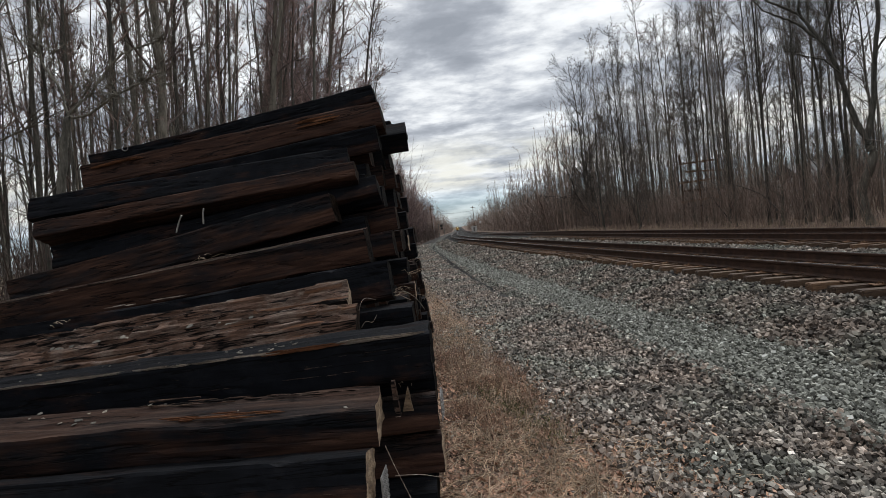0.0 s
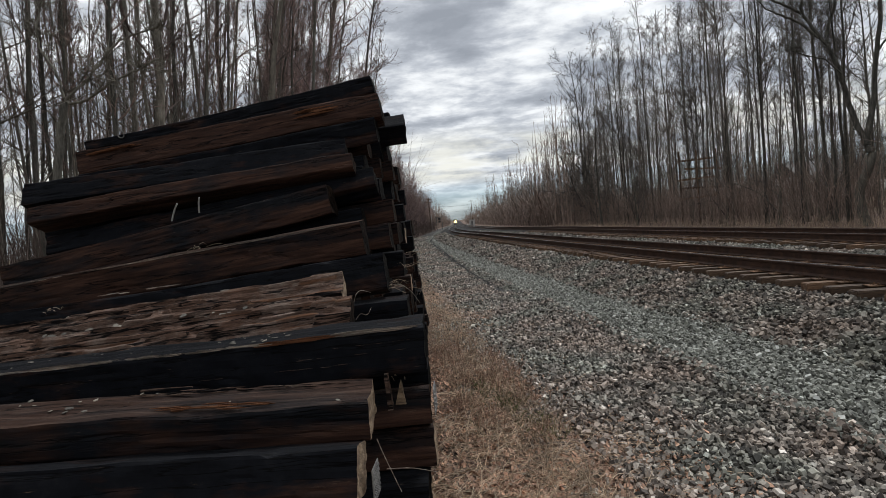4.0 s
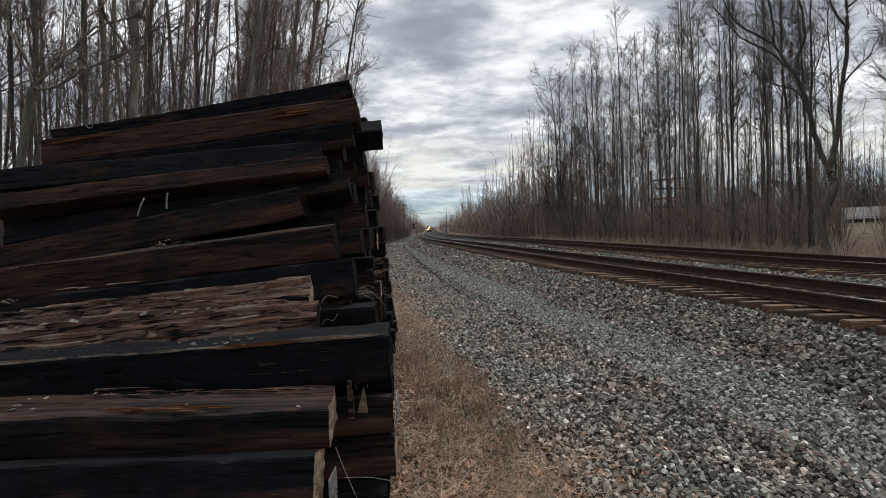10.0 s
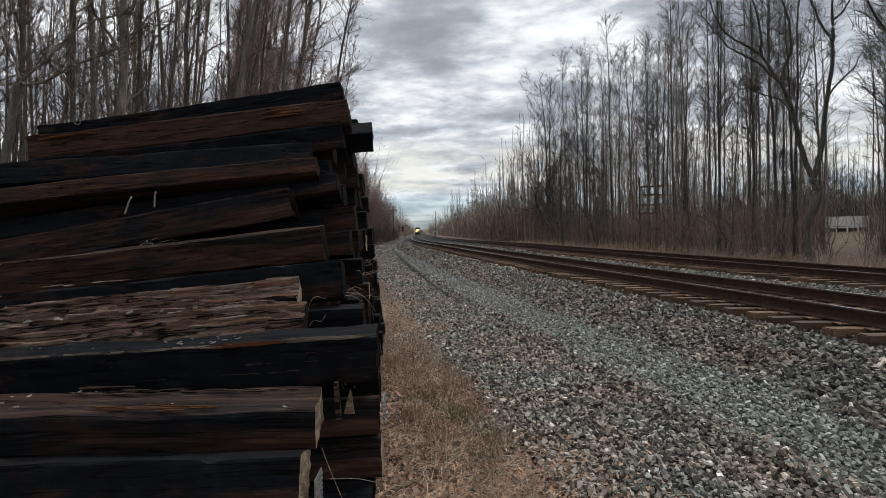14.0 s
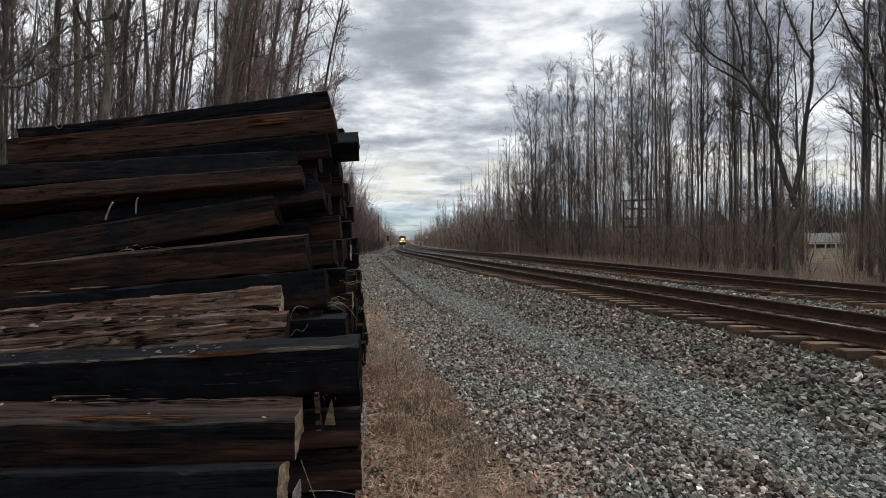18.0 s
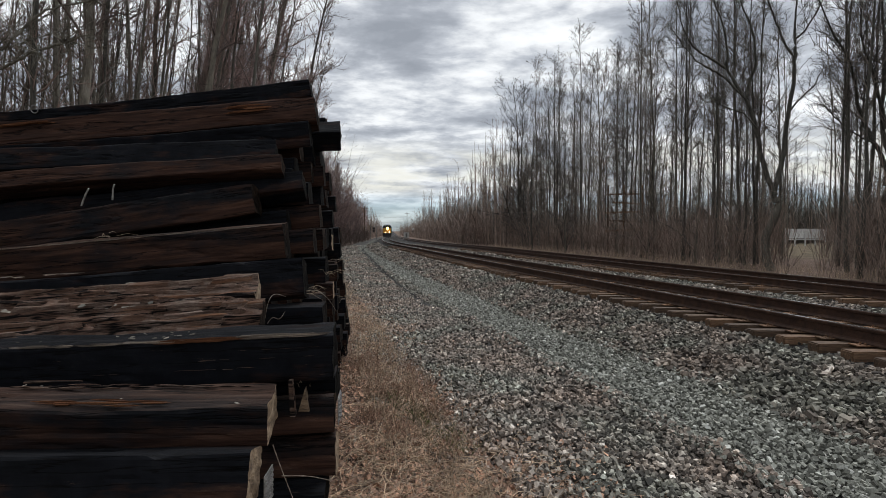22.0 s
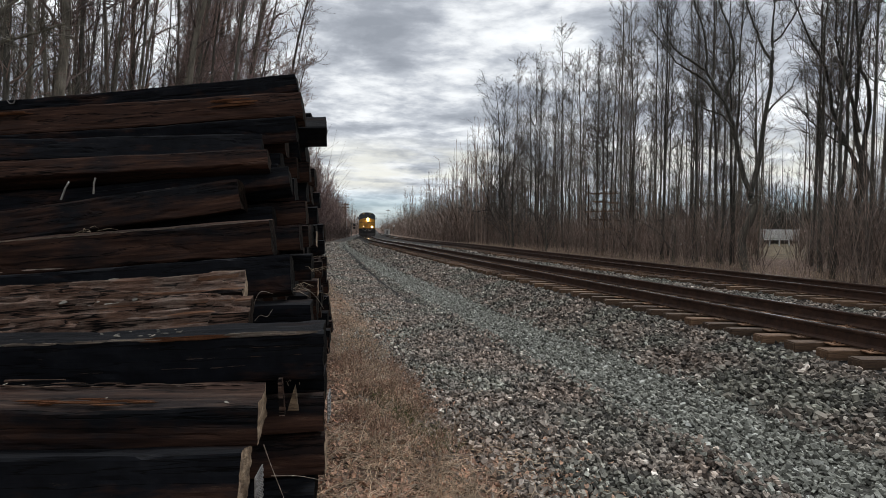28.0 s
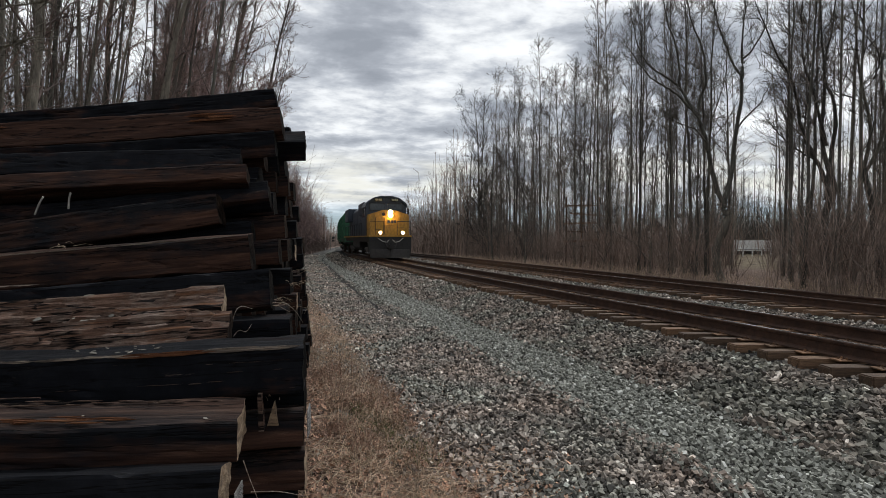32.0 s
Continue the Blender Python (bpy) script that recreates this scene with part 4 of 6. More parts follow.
def out_lean(x, y):
    """Trees lean the more the nearer they stand to the edge of the wood."""
    return 4.5 + 7.5 * min(1.0, max(0.0, 1.0 - (-x / y - 0.2) / 0.35))


def verge_edge(y):
    """Offset from the line of the bushes on the near side."""
    return -9.8 + 2.2 * min(1.0, max(0.0, (y - 34) / 26))


def make_woods():
    rng = random.Random(9)
    for k in range(105):                      # wood across the tracks
        y = 6 + 80 * ((k + rng.random()) / 105) ** 1.05
        u = wood_edge(y) + 0.6 + 17 * rng.random() ** 1.3
        if gap(centre(y)[0] + u, y, 0.02) or (y < 24 and (centre(y)[0] + u) / y > 0.8 and k % 3):
            continue
        s = rng.uniform(0.72, 1.06)
        tree_at(RIGHT[k % 7], pose(centre(y)[0] + u, y, ground_z(u) - 0.05, 0, 0, rng.uniform(0, 360)), SLENDER, "wood across the tracks", (s * rng.uniform(0.6, 1.25), s * rng.uniform(0.6, 1.25), s))
    for k in range(13):                        # thicker stand beyond the forked tree
        y = 19 + 16 * rng.random()
        x = y * rng.uniform(0.86, 1.35)
        if not gap(x, y, 0.045):
            s = rng.uniform(0.6, 1.0)
            tree_at(RIGHT[k % 7], pose(x, y, -0.1, 0, 0, rng.uniform(0, 360)), SLENDER, "wood across the tracks", (s * rng.uniform(0.7, 1.2), s * rng.uniform(0.7, 1.2), s))
    for k in range(22):
        y = 6 + 120 * ((k + rng.random()) / 22) ** 1.2
        u = wood_edge(y) + 1.5 * rng.random()
        if gap(centre(y)[0] + u, y, 0.045):
            continue
        s = rng.uniform(0.35, 0.85)
        tree_at(EDGE[k % 4], pose(centre(y)[0] + u, y, ground_z(u) - 0.05, 0, 0, rng.uniform(0, 360)), SPREAD, "wood across the tracks", (s, s, s))
    for k in range(95):                       # wood behind the stack, leaning out to the light
        y = 6 + 64 * ((k + rng.random()) / 95) ** 1.25
        x = -6.9 - 16 * rng.random() ** 1.1 - (1.8 if y < 12 else 0) + min(1.0, max(0.0, (y - 40) / 40))
        if math.hypot(x, y) < 12.5:
            continue
        s = rng.uniform(0.72, 1.08)
        if past_edge(x, y):
            x -= 0.135 * y
        wide = s * rng.uniform(0.5, 1.3)
        tree_at(LEFT[k % 7], leaning(x, y, out_lean(x, y) + rng.uniform(-2.5, 2.5), rng.uniform(0, 360)), PALE, "wood behind the stack", (wide, wide, s))


make_woods()


def deep_woods(name, spots, seed, label, material):
    """Rows of trees too deep in the wood to tell apart."""
    t = Tubes()
    rng = np.random.default_rng(seed)
    for x, y, h, n in spots(rng):
        if gap(x, y):
            continue
        base = np.array((x, y, -0.1 - fall(y)))
        top = base + (rng.normal() * 0.5, rng.normal() * 0.5, h)
        mid = (base + top) / 2 + (rng.normal() * 0.15, rng.normal() * 0.15, 0)
        r = h * rng.uniform(0.0028, 0.006)
        t.add(np.array([base, mid, top]), (r, r * 0.7, 0.015), 5)
        for _ in range(n):
            k = rng.uniform(0.15, 1.0)
            p = base + (mid - base) * k * 2 if k < 0.5 else mid + (top - mid) * (k - 0.5) * 2
            d = np.array((rng.normal(), rng.normal(), 1.1)) * h * 0.075 * rng.uniform(0.5, 1.3) * (1.25 - 0.7 * k)
            m = p + d * 0.5 + rng.normal(size=3) * 0.12
            t.add(np.array([p, m, p + d + (0, 0, 0.12 * h * 0.05)]), (0.026 * (1.2 - k) + 0.010, 0.014, 0.008), 3)
            for _ in range(5):
                a = p + d * rng.uniform(0.2, 1)
                t.add(np.array([a, a + (d * 0.8 + rng.normal(size=3) * 0.6) * rng.uniform(0.3, 0.8)]), (0.015, 0.009), 1)
    return tagged(new(name, t.mesh(name, material)), label, "woods", kind="stuff")


def right_rows(rng):
    for k in range(330):
        # below zero the rows stand unseen behind the camera, added to block low sky
        y = -30 + 270 * rng.random()
        u = wood_edge(y) + 5 + 34 * rng.random()
        yield centre(y)[0] + u, y, rng.uniform(9, 22), 17
    for k in range(110):
        y = 6 + 38 * rng.random()
        yield y * rng.uniform(0.72, 1.5) + 10, y, rng.uniform(9, 20), 22


def left_rows(rng):
    for k in range(400):
        # negative y: unseen trees behind the camera, added to dim the stack's front
        y = -40 + 215 * rng.random()
        x = -9.0 - 26 * rng.random()
        yield (x - 0.1 * y if past_edge(x, y) else x), y, rng.uniform(14, 23), 22


def behind_fence(rng):
    for k in range(420):
        yield 45 + 85 * rng.random(), 80 + 70 * rng.random(), rng.uniform(9, 17), 22


def far_rows(rng):
    for k in range(1150):
        y = 75 + 800 * rng.random() ** 1.6
        off = 13.5 + 26 * rng.random() ** 1.5 if k % 2 else -7.6 - 26 * rng.random() ** 1.5
        yield centre(y)[0] + off, y, rng.uniform(8, 17), 17


def last_rows(rng):
    for k in range(260):
        y = 800 + 1700 * rng.random()
        off = 12 + 60 * rng.random() if k % 2 else -9 - 60 * rng.random()
        yield centre(y)[0] + off, y, rng.uniform(10, 20), 8
    for k in range(120):
        yield -60 + 120 * rng.random(), 2500 + 60 * rng.random(), rng.uniform(5, 9), 8


deep_woods("far_woods", last_rows, 35, "low bare woods where the line meets the sky", M["brush"])
deep_woods("deep_woods", right_rows, 31, "dense bare trees deep in the wood", M["bark_r"])
deep_woods("deep_woods", left_rows, 32, "dense bare pale trees deep in the wood", M["bark_l"])
deep_woods("deep_woods", behind_fence, 34, "dense bare trees beyond the white fence", M["bark_r"])
deep_woods("far_woods", far_rows, 33, "far bare brown woods on both sides of the line", M["brush"])


def thicket(name, n, place, hmin, hmax, r, seed, label, material):
    t = Tubes()
    rng = np.random.default_rng(seed)
    for _ in range(n):
        x, y, z = place(rng)
        if gap(x, y, 0.032) or (gap(x, y, 0.09) and rng.random() < 0.35):
            continue
        h = rng.uniform(hmin, hmax)
        d = np.array((rng.normal() * 0.22, rng.normal() * 0.22, 1.0))
        p = np.array((x, y, z - 0.05 - fall(y)))
        q = p + d * h * 0.55
        e = q + (d + rng.normal(size=3) * 0.35) * h * 0.5
        t.add(np.array([p, q, e]), (r, r * 0.7, r * 0.25), 3)
        for _ in range(7):
            b = p + (q - p) * rng.uniform(0.4, 1.0)
            t.add(np.array([b, b + (d * 0.7 + rng.normal(size=3) * 0.5) * h * rng.uniform(0.2, 0.45)]), (r * 0.6, r * 0.3), 1)
    return tagged(new(name, t.mesh(name, material)), label, "undergrowth", kind="stuff")


def right_edge(rng):
    y = 8 + 190 * rng.random() ** 1.3
    u = wood_edge(y) - 0.8 + 16 * rng.random() ** 1.6
    return centre(y)[0] + u, y, ground_z(u)


def left_edge(rng):
    y = 9 + 160 * rng.random() ** 1.3
    return -6.0 - 20 * rng.random() ** 1.4, y, 0.0


thicket("brush_right", 10000, right_edge, 0.6, 5.0, 0.012, 3, "tangled bare brown brush under the trees", M["brush"])
def verge_bushes(rng):
    y = 38 + 110 * rng.random() ** 1.2
    return centre(y)[0] + verge_edge(y) - 6 * rng.random() ** 1.5, y, 0.0


def right_corner(rng):
    y = 17 + 22 * rng.random()
    return y * rng.uniform(0.84, 1.5) + 1.0, y, -0.05


thicket("corner_brush", 800, right_corner, 1.0, 6.5, 0.016, 16, "dense bare brown brush under the crooked tree", M["brush"])
thicket("verge_brush", 7000, verge_bushes, 2.5, 8.0, 0.022, 15, "pinkish bare bushes along the verge", M["twig_pink"])
thicket("brush_left", 4500, left_edge, 0.8, 4.0, 0.016, 4, "tangled bare brush under the pale trees", M["twig_l"])


def fence_hedge(rng):
    return 46 + 34 * rng.random(), 73 + 14 * rng.random(), 0.3


thicket("hedge_brush", 1800, fence_hedge, 3.0, 7.0, 0.03, 18, "dark bare hedge behind the white fence", M["bark_r"])


def back_right(rng):
    y = -5 + 260 * rng.random()
    u = wood_edge(y) + 12 + 45 * rng.random()
    return centre(y)[0] + u, y, ground_z(u)


def back_left(rng):
    return -14 - 35 * rng.random(), -3 + 200 * rng.random(), 0.0


thicket("undergrowth_right", 4500, back_right, 1.5, 4.8, 0.03, 13, "bare saplings and brush deep in the wood", M["brush"])
thicket("undergrowth_left", 2200, back_left, 2.0, 6.0, 0.03, 14, "bare saplings and brush deep behind the stack", M["twig_l"])


def litter():
    """Dead grass stalks and leaf scraps on the verge beside the stack."""
    t = Tubes()
    rng = np.random.default_rng(17)
    for _ in range(10000):
        y = 3.2 + 20 * rng.random() ** 1.9
        u = -7.0 - 1.5 * rng.random() + 1.2 * rng.random() ** 3
        if noise.noise((u * 1.3, y * 1.1, 6.0)) < rng.uniform(-0.6, 0.25):
            continue
        x = centre(y)[0] + u
        p = np.array((x, y, ground_z(u) + rng.uniform(0.005, 0.035)))
        w, l = rng.uniform(0, 6.28), rng.uniform(0.05, 0.26)
        up = rng.uniform(0.0, 0.3) if rng.random() < 0.9 else rng.uniform(0.5, 1.2)
        d = np.array((math.cos(w), math.sin(w), up))
        side = np.array((-math.sin(w), math.cos(w), 0)) * rng.normal() * 0.16 * l
        t.add(np.array([p, p + d * l * 0.5 + side + (0, 0, 0.06 * l), p + d * l + (0, 0, -0.25 * up * l)]), (0.0034, 0.0028, 0.0013), 3)
    tagged(new("dry_grass", t.mesh("dry_grass", M["straw"])), "dry straw and dead grass stalks beside the stack", "dry grass", kind="stuff")
    v, f = [], []
    for _ in range(30000):
        y = 3.4 + 15 * rng.random() ** 1.8
        u = -7.1 - 1.4 * rng.random() + 1.7 * rng.random() ** 2.2
        drift = noise.noise((u * 2.1, y * 1.6, 2.0))
        if drift < rng.uniform(-0.7, 0.2):
            continue
        p = np.array((centre(y)[0] + u, y, ground_z(u) + 0.008 + 0.03 * max(0.0, drift) * rng.random()))
        w, s = rng.uniform(0, 6.28), rng.uniform(0.010, 0.022) * (1.7 if rng.random() < 0.2 else 1)
        a, c = np.array((math.cos(w), math.sin(w), rng.uniform(-0.7, 0.9))) * s, np.array((-math.sin(w), math.cos(w), rng.uniform(-0.7, 0.9))) * s * rng.uniform(0.4, 0.8)
        curl = np.array((0, 0, s * rng.uniform(0.15, 0.7)))
        k = len(v)
        v += [p - a + curl, p - a * 0.3 - c + curl * 0.5, p + a * 0.5 - c * 0.8, p + a + curl, p + a * 0.4 + c, p - a * 0.4 + c * 0.9 + curl * 0.3]
        f += [(k, k + 1, k + 2, k + 5), (k + 2, k + 3, k + 4, k + 5)]
    tagged(new("leaf_litter", mesh_from("leaf_litter", v, f, (M["leaf"],))), "curled brown dead leaves on the verge", "leaf litter", kind="stuff")


litter()


def weeds(n, y0, y1, u0, u1, h, seed, label):
    t = Tubes()
    rng = np.random.default_rng(seed)
    for _ in range(n):
        y = rng.uniform(y0, y1)
        u = rng.uniform(u0, u1)
        p = np.array((centre(y)[0] + u, y, ground_z(u) - fall(y)))
        d = np.array((rng.normal() * 0.25, rng.normal() * 0.25, 1.0)) * h * rng.uniform(0.4, 1.2)
        t.add(np.array([p, p + d * 0.6, p + d + rng.normal(size=3) * 0.06 * h]), (0.0035, 0.0025, 0.001), 3)
        for _ in range(3):
            b = p + d * rng.uniform(0.3, 0.9)
            t.add(np.array([b, b + (d * 0.3 + rng.normal(size=3) * 0.13 * h)]), (0.002, 0.001), 3)
    return tagged(new("weeds", t.mesh("weeds", M["straw"])), label, "weeds", kind="stuff")


weeds(380, 3.6, 13, -7.7, -6.85, 0.30, 19, "thin dead brown weeds along the stack")
weeds(2600, 10, 70, 8.8, 13.5, 0.6, 23, "pale dry grass along the wood")
weeds(4200, 14, 95, -9.8, -7.0, 0.3, 24, "pale dry grass along the verge")


def weed_clumps():
    """Bushy dead weeds in clumps along the foot of the stack."""
    t = Tubes()
    rng = np.random.default_rng(71)
    for _ in range(17):
        cy, cu = 5.0 + 8 * rng.random() ** 1.2, rng.uniform(-7.7, -6.9)
        tall = rng.uniform(0.12, 0.32)
        for _ in range(26):
            y, u = cy + rng.normal() * 0.12, cu + rng.normal() * 0.10
            p = np.array((centre(y)[0] + u, y, ground_z(u)))
            d = np.array((rng.normal() * 0.35, rng.normal() * 0.35, 1.0)) * tall * rng.uniform(0.4, 1.1)
            t.add(np.array([p, p + d * 0.55, p + d + rng.normal(size=3) * 0.05 * tall]), (0.0028, 0.0022, 0.0012), 3)
            for _ in range(5):
                b = p + d * rng.uniform(0.3, 1.0)
                t.add(np.array([b, b + d * 0.2 + rng.normal(size=3) * 0.16 * tall]), (0.0024, 0.0014), 3)
    tagged(new("dead_weeds", t.mesh("dead_weeds", M["weed_brown"])), "bushy red-brown dead weeds at the foot of the stack", "weeds", kind="stuff")


weed_clumps()


def far_edge(rng):
    y = 90 + 650 * rng.random() ** 1.5
    return (centre(y)[0] + 12.5 + 14 * rng.random() ** 1.5 if rng.random() < 0.5 else centre(y)[0] - 7.4 - 14 * rng.random() ** 1.5), y, 0.0


thicket("far_brush", 6500, far_edge, 2.5, 8.0, 0.05, 53, "bushy bare brush along the far line", M["brush"])


def green_tuft():
    t = Tubes()
    rng = np.random.default_rng(61)
    for cx, cy in ((-7.15, 6.0), (-7.3, 6.6), (-7.0, 5.3)):
        for _ in range(90):
            y, u = cy + rng.normal() * 0.18, cx + rng.normal() * 0.10
            p = np.array((centre(y)[0] + u, y, ground_z(u)))
            d = np.array((rng.normal() * 0.5, rng.normal() * 0.5, 1.0)) * rng.uniform(0.05, 0.16)
            t.add(np.array([p, p + d * 0.6, p + d + (0, 0, -0.02)]), (0.003, 0.0025, 0.001), 3)
    tagged(new("green_weeds", t.mesh("green_weeds", M["weed_green"])), "small green weed tufts on the litter", "weeds", kind="stuff")


green_tuft()


# ---- landmark trees ----
def limb_tree(paths, r0, seed, bark, twig, label, group, n_twig=26, spread=1.6):
    """A tree whose main limbs follow the given paths, with twigs grown along them."""
    rng = np.random.default_rng(seed)
    trunk, crown = Tubes(), Tubes()
    base = np.array(paths[0][0], float)
    for i, path in enumerate(paths):
        p = np.array(path, float) - base
        k = np.linspace(0, 1, 4 * len(p))
        s = np.linspace(0, 1, len(p))
        q = np.stack([np.interp(k, s, p[:, c]) for c in range(3)], -1)
        for _ in range(3):
            q[1:-1] = (q[:-2] + 2 * q[1:-1] + q[2:]) / 4
        q[1:] += rng.normal(size=(len(q) - 1, 3)) * min(0.02, 0.12 * r0)
        ra = r0 if i == 0 else min(r0 * 0.62, 0.016 + r0 * 0.05 * float(np.linalg.norm(np.diff(p, axis=0), axis=1).sum()))
        rb = r0 * 0.78 if i == 0 else 0.015
        (trunk if i == 0 else crown).add(q, np.linspace(ra, rb, len(q)) * np.where(k < 0.05, 1.2 if i == 0 else 1, 1), 7)
        if i == 0:
            continue
        length = np.linalg.norm(p[-1] - p[0])
        for _ in range(max(4, int(n_twig * min(1.0, length / 9)))):
            h = rng.uniform(0.15, 1.0) ** 0.8
            a = np.array([np.interp(h, k, q[:, c]) for c in range(3)])
            d = (p[-1] - p[0]) / length + rng.normal(size=3) * 0.7 + (0, 0, 0.35)
            d = d / np.linalg.norm(d) * rng.uniform(0.4, 1.0) * spread * (1.25 - h)
            m = a + d * 0.5 + rng.normal(size=3) * 0.08
            crown.add(np.array([a, m, a + d]), (0.018, 0.012, 0.005), 3)
            for _ in range(9):
                b = a + d * rng.uniform(0.1, 1)
                e = b + (d * 0.35 + rng.normal(size=3) * 0.3 * spread * 0.5)
                crown.add(np.array([b, e]), (0.009, 0.004), 3)
                crown.add(np.array([b + (e - b) * 0.3, b + (e - b) * 0.3 + rng.normal(size=3) * 0.3 + (0, 0, 0.1)]), (0.007, 0.004), 3)
                crown.add(np.array([b + (e - b) * 0.6, b + (e - b) * 0.6 + rng.normal(size=3) * 0.2]), (0.006, 0.003), 3)
    ob = new("bare_tree")
    ob.matrix_world = Matrix.Translation(base)
    tagged(ob, label, "tree", group)
    part("trunk", trunk.mesh("trunk", bark), None, ob)
    part("crown", crown.mesh("crown", twig), None, ob)
    return ob


def flat(y, *points):
    """A limb in a plane across the view, swaying a little to and fro."""
    return [(x, y + 0.35 * math.sin(1.7 * z + x), z) for x, z in points]


low_fork = [flat(27, (18.6, -0.3), (18.5, 1.3), (18.9, 3.0), (18.8, 3.8)),
            flat(27, (18.8, 3.6), (18.2, 5.5), (17.7, 6.8), (17.3, 8.1), (16.5, 9.6), (16.4, 10.4), (16.0, 11.5), (15.5, 13.3), (15.0, 16.0)),
            flat(27, (18.8, 3.7), (19.2, 5.5), (19.4, 7.1), (19.6, 9.3), (19.6, 10.2), (19.3, 11.0), (19.0, 12.1), (18.2, 13.4), (17.5, 16.0))]
side_limbs = [flat(27, (17.7, 6.8), (17.0, 7.5), (16.1, 7.8), (15.3, 8.1)), flat(27, (17.1, 8.5), (16.1, 9.6), (15.3, 9.8), (14.7, 10.2), (13.4, 11.9)),
              flat(27, (16.5, 9.8), (15.8, 10.2), (14.8, 10.7), (14.1, 11.7), (13.4, 13.3)), flat(27, (17.3, 8.1), (17.5, 8.9), (17.8, 10.0), (17.5, 12.0), (16.9, 13.4), (16.5, 15.5)),
              flat(27, (19.6, 10.2), (20.0, 11.3), (19.8, 12.1), (19.7, 13.5), (19.8, 16.0)), flat(27, (20.0, 11.3), (20.4, 11.7), (20.9, 12.9), (21.3, 14.8)),
              flat(27, (19.3, 7.1), (19.9, 8.1), (20.6, 8.9), (21.6, 10.2))]
limb_tree(low_fork + side_limbs, 0.215, 201, M["bark_r"], M["bark_r"], "large forked bare tree with dark spreading limbs", "wood across the tracks", 18, 1.9)
limb_tree([flat(24, (22.2, -0.2), (22.0, 2.7), (22.2, 4.5)), flat(24, (22.2, 4.3), (21.9, 6.6), (21.8, 9.2), (21.4, 11.8), (21.0, 16.5)),
           flat(24, (22.1, 4.0), (21.3, 5.8), (20.9, 7.1), (20.2, 8.9), (19.0, 10.9), (18.0, 13.4)), flat(24.4, (22.2, 3.9), (22.8, 5.8), (22.6, 8.0), (22.3, 10.1), (22.4, 12.2), (22.9, 16.0)),
           flat(24, (21.3, 5.7), (20.4, 6.0), (19.5, 6.7), (18.9, 7.4)), flat(23.6, (21.9, 6.4), (20.9, 8.3), (20.3, 10.4), (20.0, 13.0))],
          0.20, 202, M["bark_r"], M["bark_r"], "thick crooked bare tree with long side limbs", "wood across the tracks", 18, 2.2)
limb_tree([flat(24, (24.7, -0.2), (24.4, 2.7), (24.3, 5.4)), flat(24, (24.3, 5.2), (24.1, 7.2), (23.7, 9.9), (23.2, 11.7), (22.4, 15.5)), flat(24, (24.3, 5.0), (24.9, 7.0), (24.9, 9.4), (25.1, 11.8), (25.4, 16.0)),
           flat(24.3, (25.0, 10.6), (24.6, 11.8), (23.9, 12.4), (22.4, 12.6))],
          0.16, 203, M["bark_r"], M["bark_r"], "tall forked bare tree beside the crooked one", "wood across the tracks", 18, 2.2)
for x, y, s, turn in ((17.1, 75.5, 1.45, 40), (19.0, 92.0, 1.3, 200), (14.8, 60.0, 0.9, 120)):
    tree_at(EDGE[int(y) % 4], pose(x, y, -0.1, 0, 0, turn), "broad bare tree standing out at the edge of the wood", "wood across the tracks", (s, s, s))
limb_tree([[(-6.6, 9.15, -0.2), (-6.4, 9.17, 2.2), (-6.28, 9.18, 3.21), (-6.18, 9.2, 3.75), (-6.06, 9.23, 4.3)],
           [(-6.06, 9.23, 4.3), (-5.82, 9.13, 4.25), (-5.53, 9.04, 4.27), (-5.24, 8.96, 4.4), (-5.09, 8.96, 4.5), (-4.72, 8.88, 4.57), (-4.26, 8.8, 4.7)],
           [(-6.06, 9.23, 4.32), (-5.91, 9.24, 4.47), (-5.78, 9.35, 4.62), (-5.57, 9.36, 4.8), (-5.44, 9.48, 5.14), (-5.07, 9.5, 5.33), (-4.59, 9.62, 5.49)],
           [(-6.06, 9.23, 4.37), (-6.18, 9.34, 4.75), (-6.4, 9.45, 5.08), (-6.61, 9.55, 5.32), (-6.6, 9.56, 5.62), (-6.53, 9.68, 6.21)]],
          0.075, 205, M["bark_r"], M["bark_r"], "small crooked tree with curving limbs behind the stack", "wood behind the stack", 5, 0.6)
limb_tree([[(-7.4, 24.0, -0.2), (-7.3, 24.0, 1.2), (-7.1, 24.0, 2.4)],
           [(-7.1, 24.0, 2.4), (-6.2, 24.0, 5.0), (-5.3, 24.0, 9.0), (-4.5, 24.0, 13.5)],
           [(-7.1, 24.0, 2.4), (-6.0, 24.0, 4.6), (-4.9, 24.0, 7.4), (-4.0, 24.1, 10.6)],
           [(-7.1, 24.0, 2.4), (-5.8, 23.9, 4.1), (-4.5, 23.9, 6.0), (-3.5, 23.9, 8.0)],
           [(-7.1, 24.0, 2.4), (-5.6, 24.2, 3.6), (-4.4, 24.2, 4.9), (-3.4, 24.3, 6.4)],
           [(-7.1, 24.0, 2.4), (-6.7, 24.3, 6.5), (-6.1, 24.4, 12.0), (-5.4, 24.5, 17.0)],
           [(-7.1, 24.0, 2.4), (-6.4, 23.6, 6.0), (-5.9, 23.5, 10.0), (-5.0, 23.5, 15.0)]],
          0.11, 206, M["bark_l"], M["twig_pink"], "budding tree with limbs fanning out over the edge of the wood", "wood behind the stack", 22, 1.7)


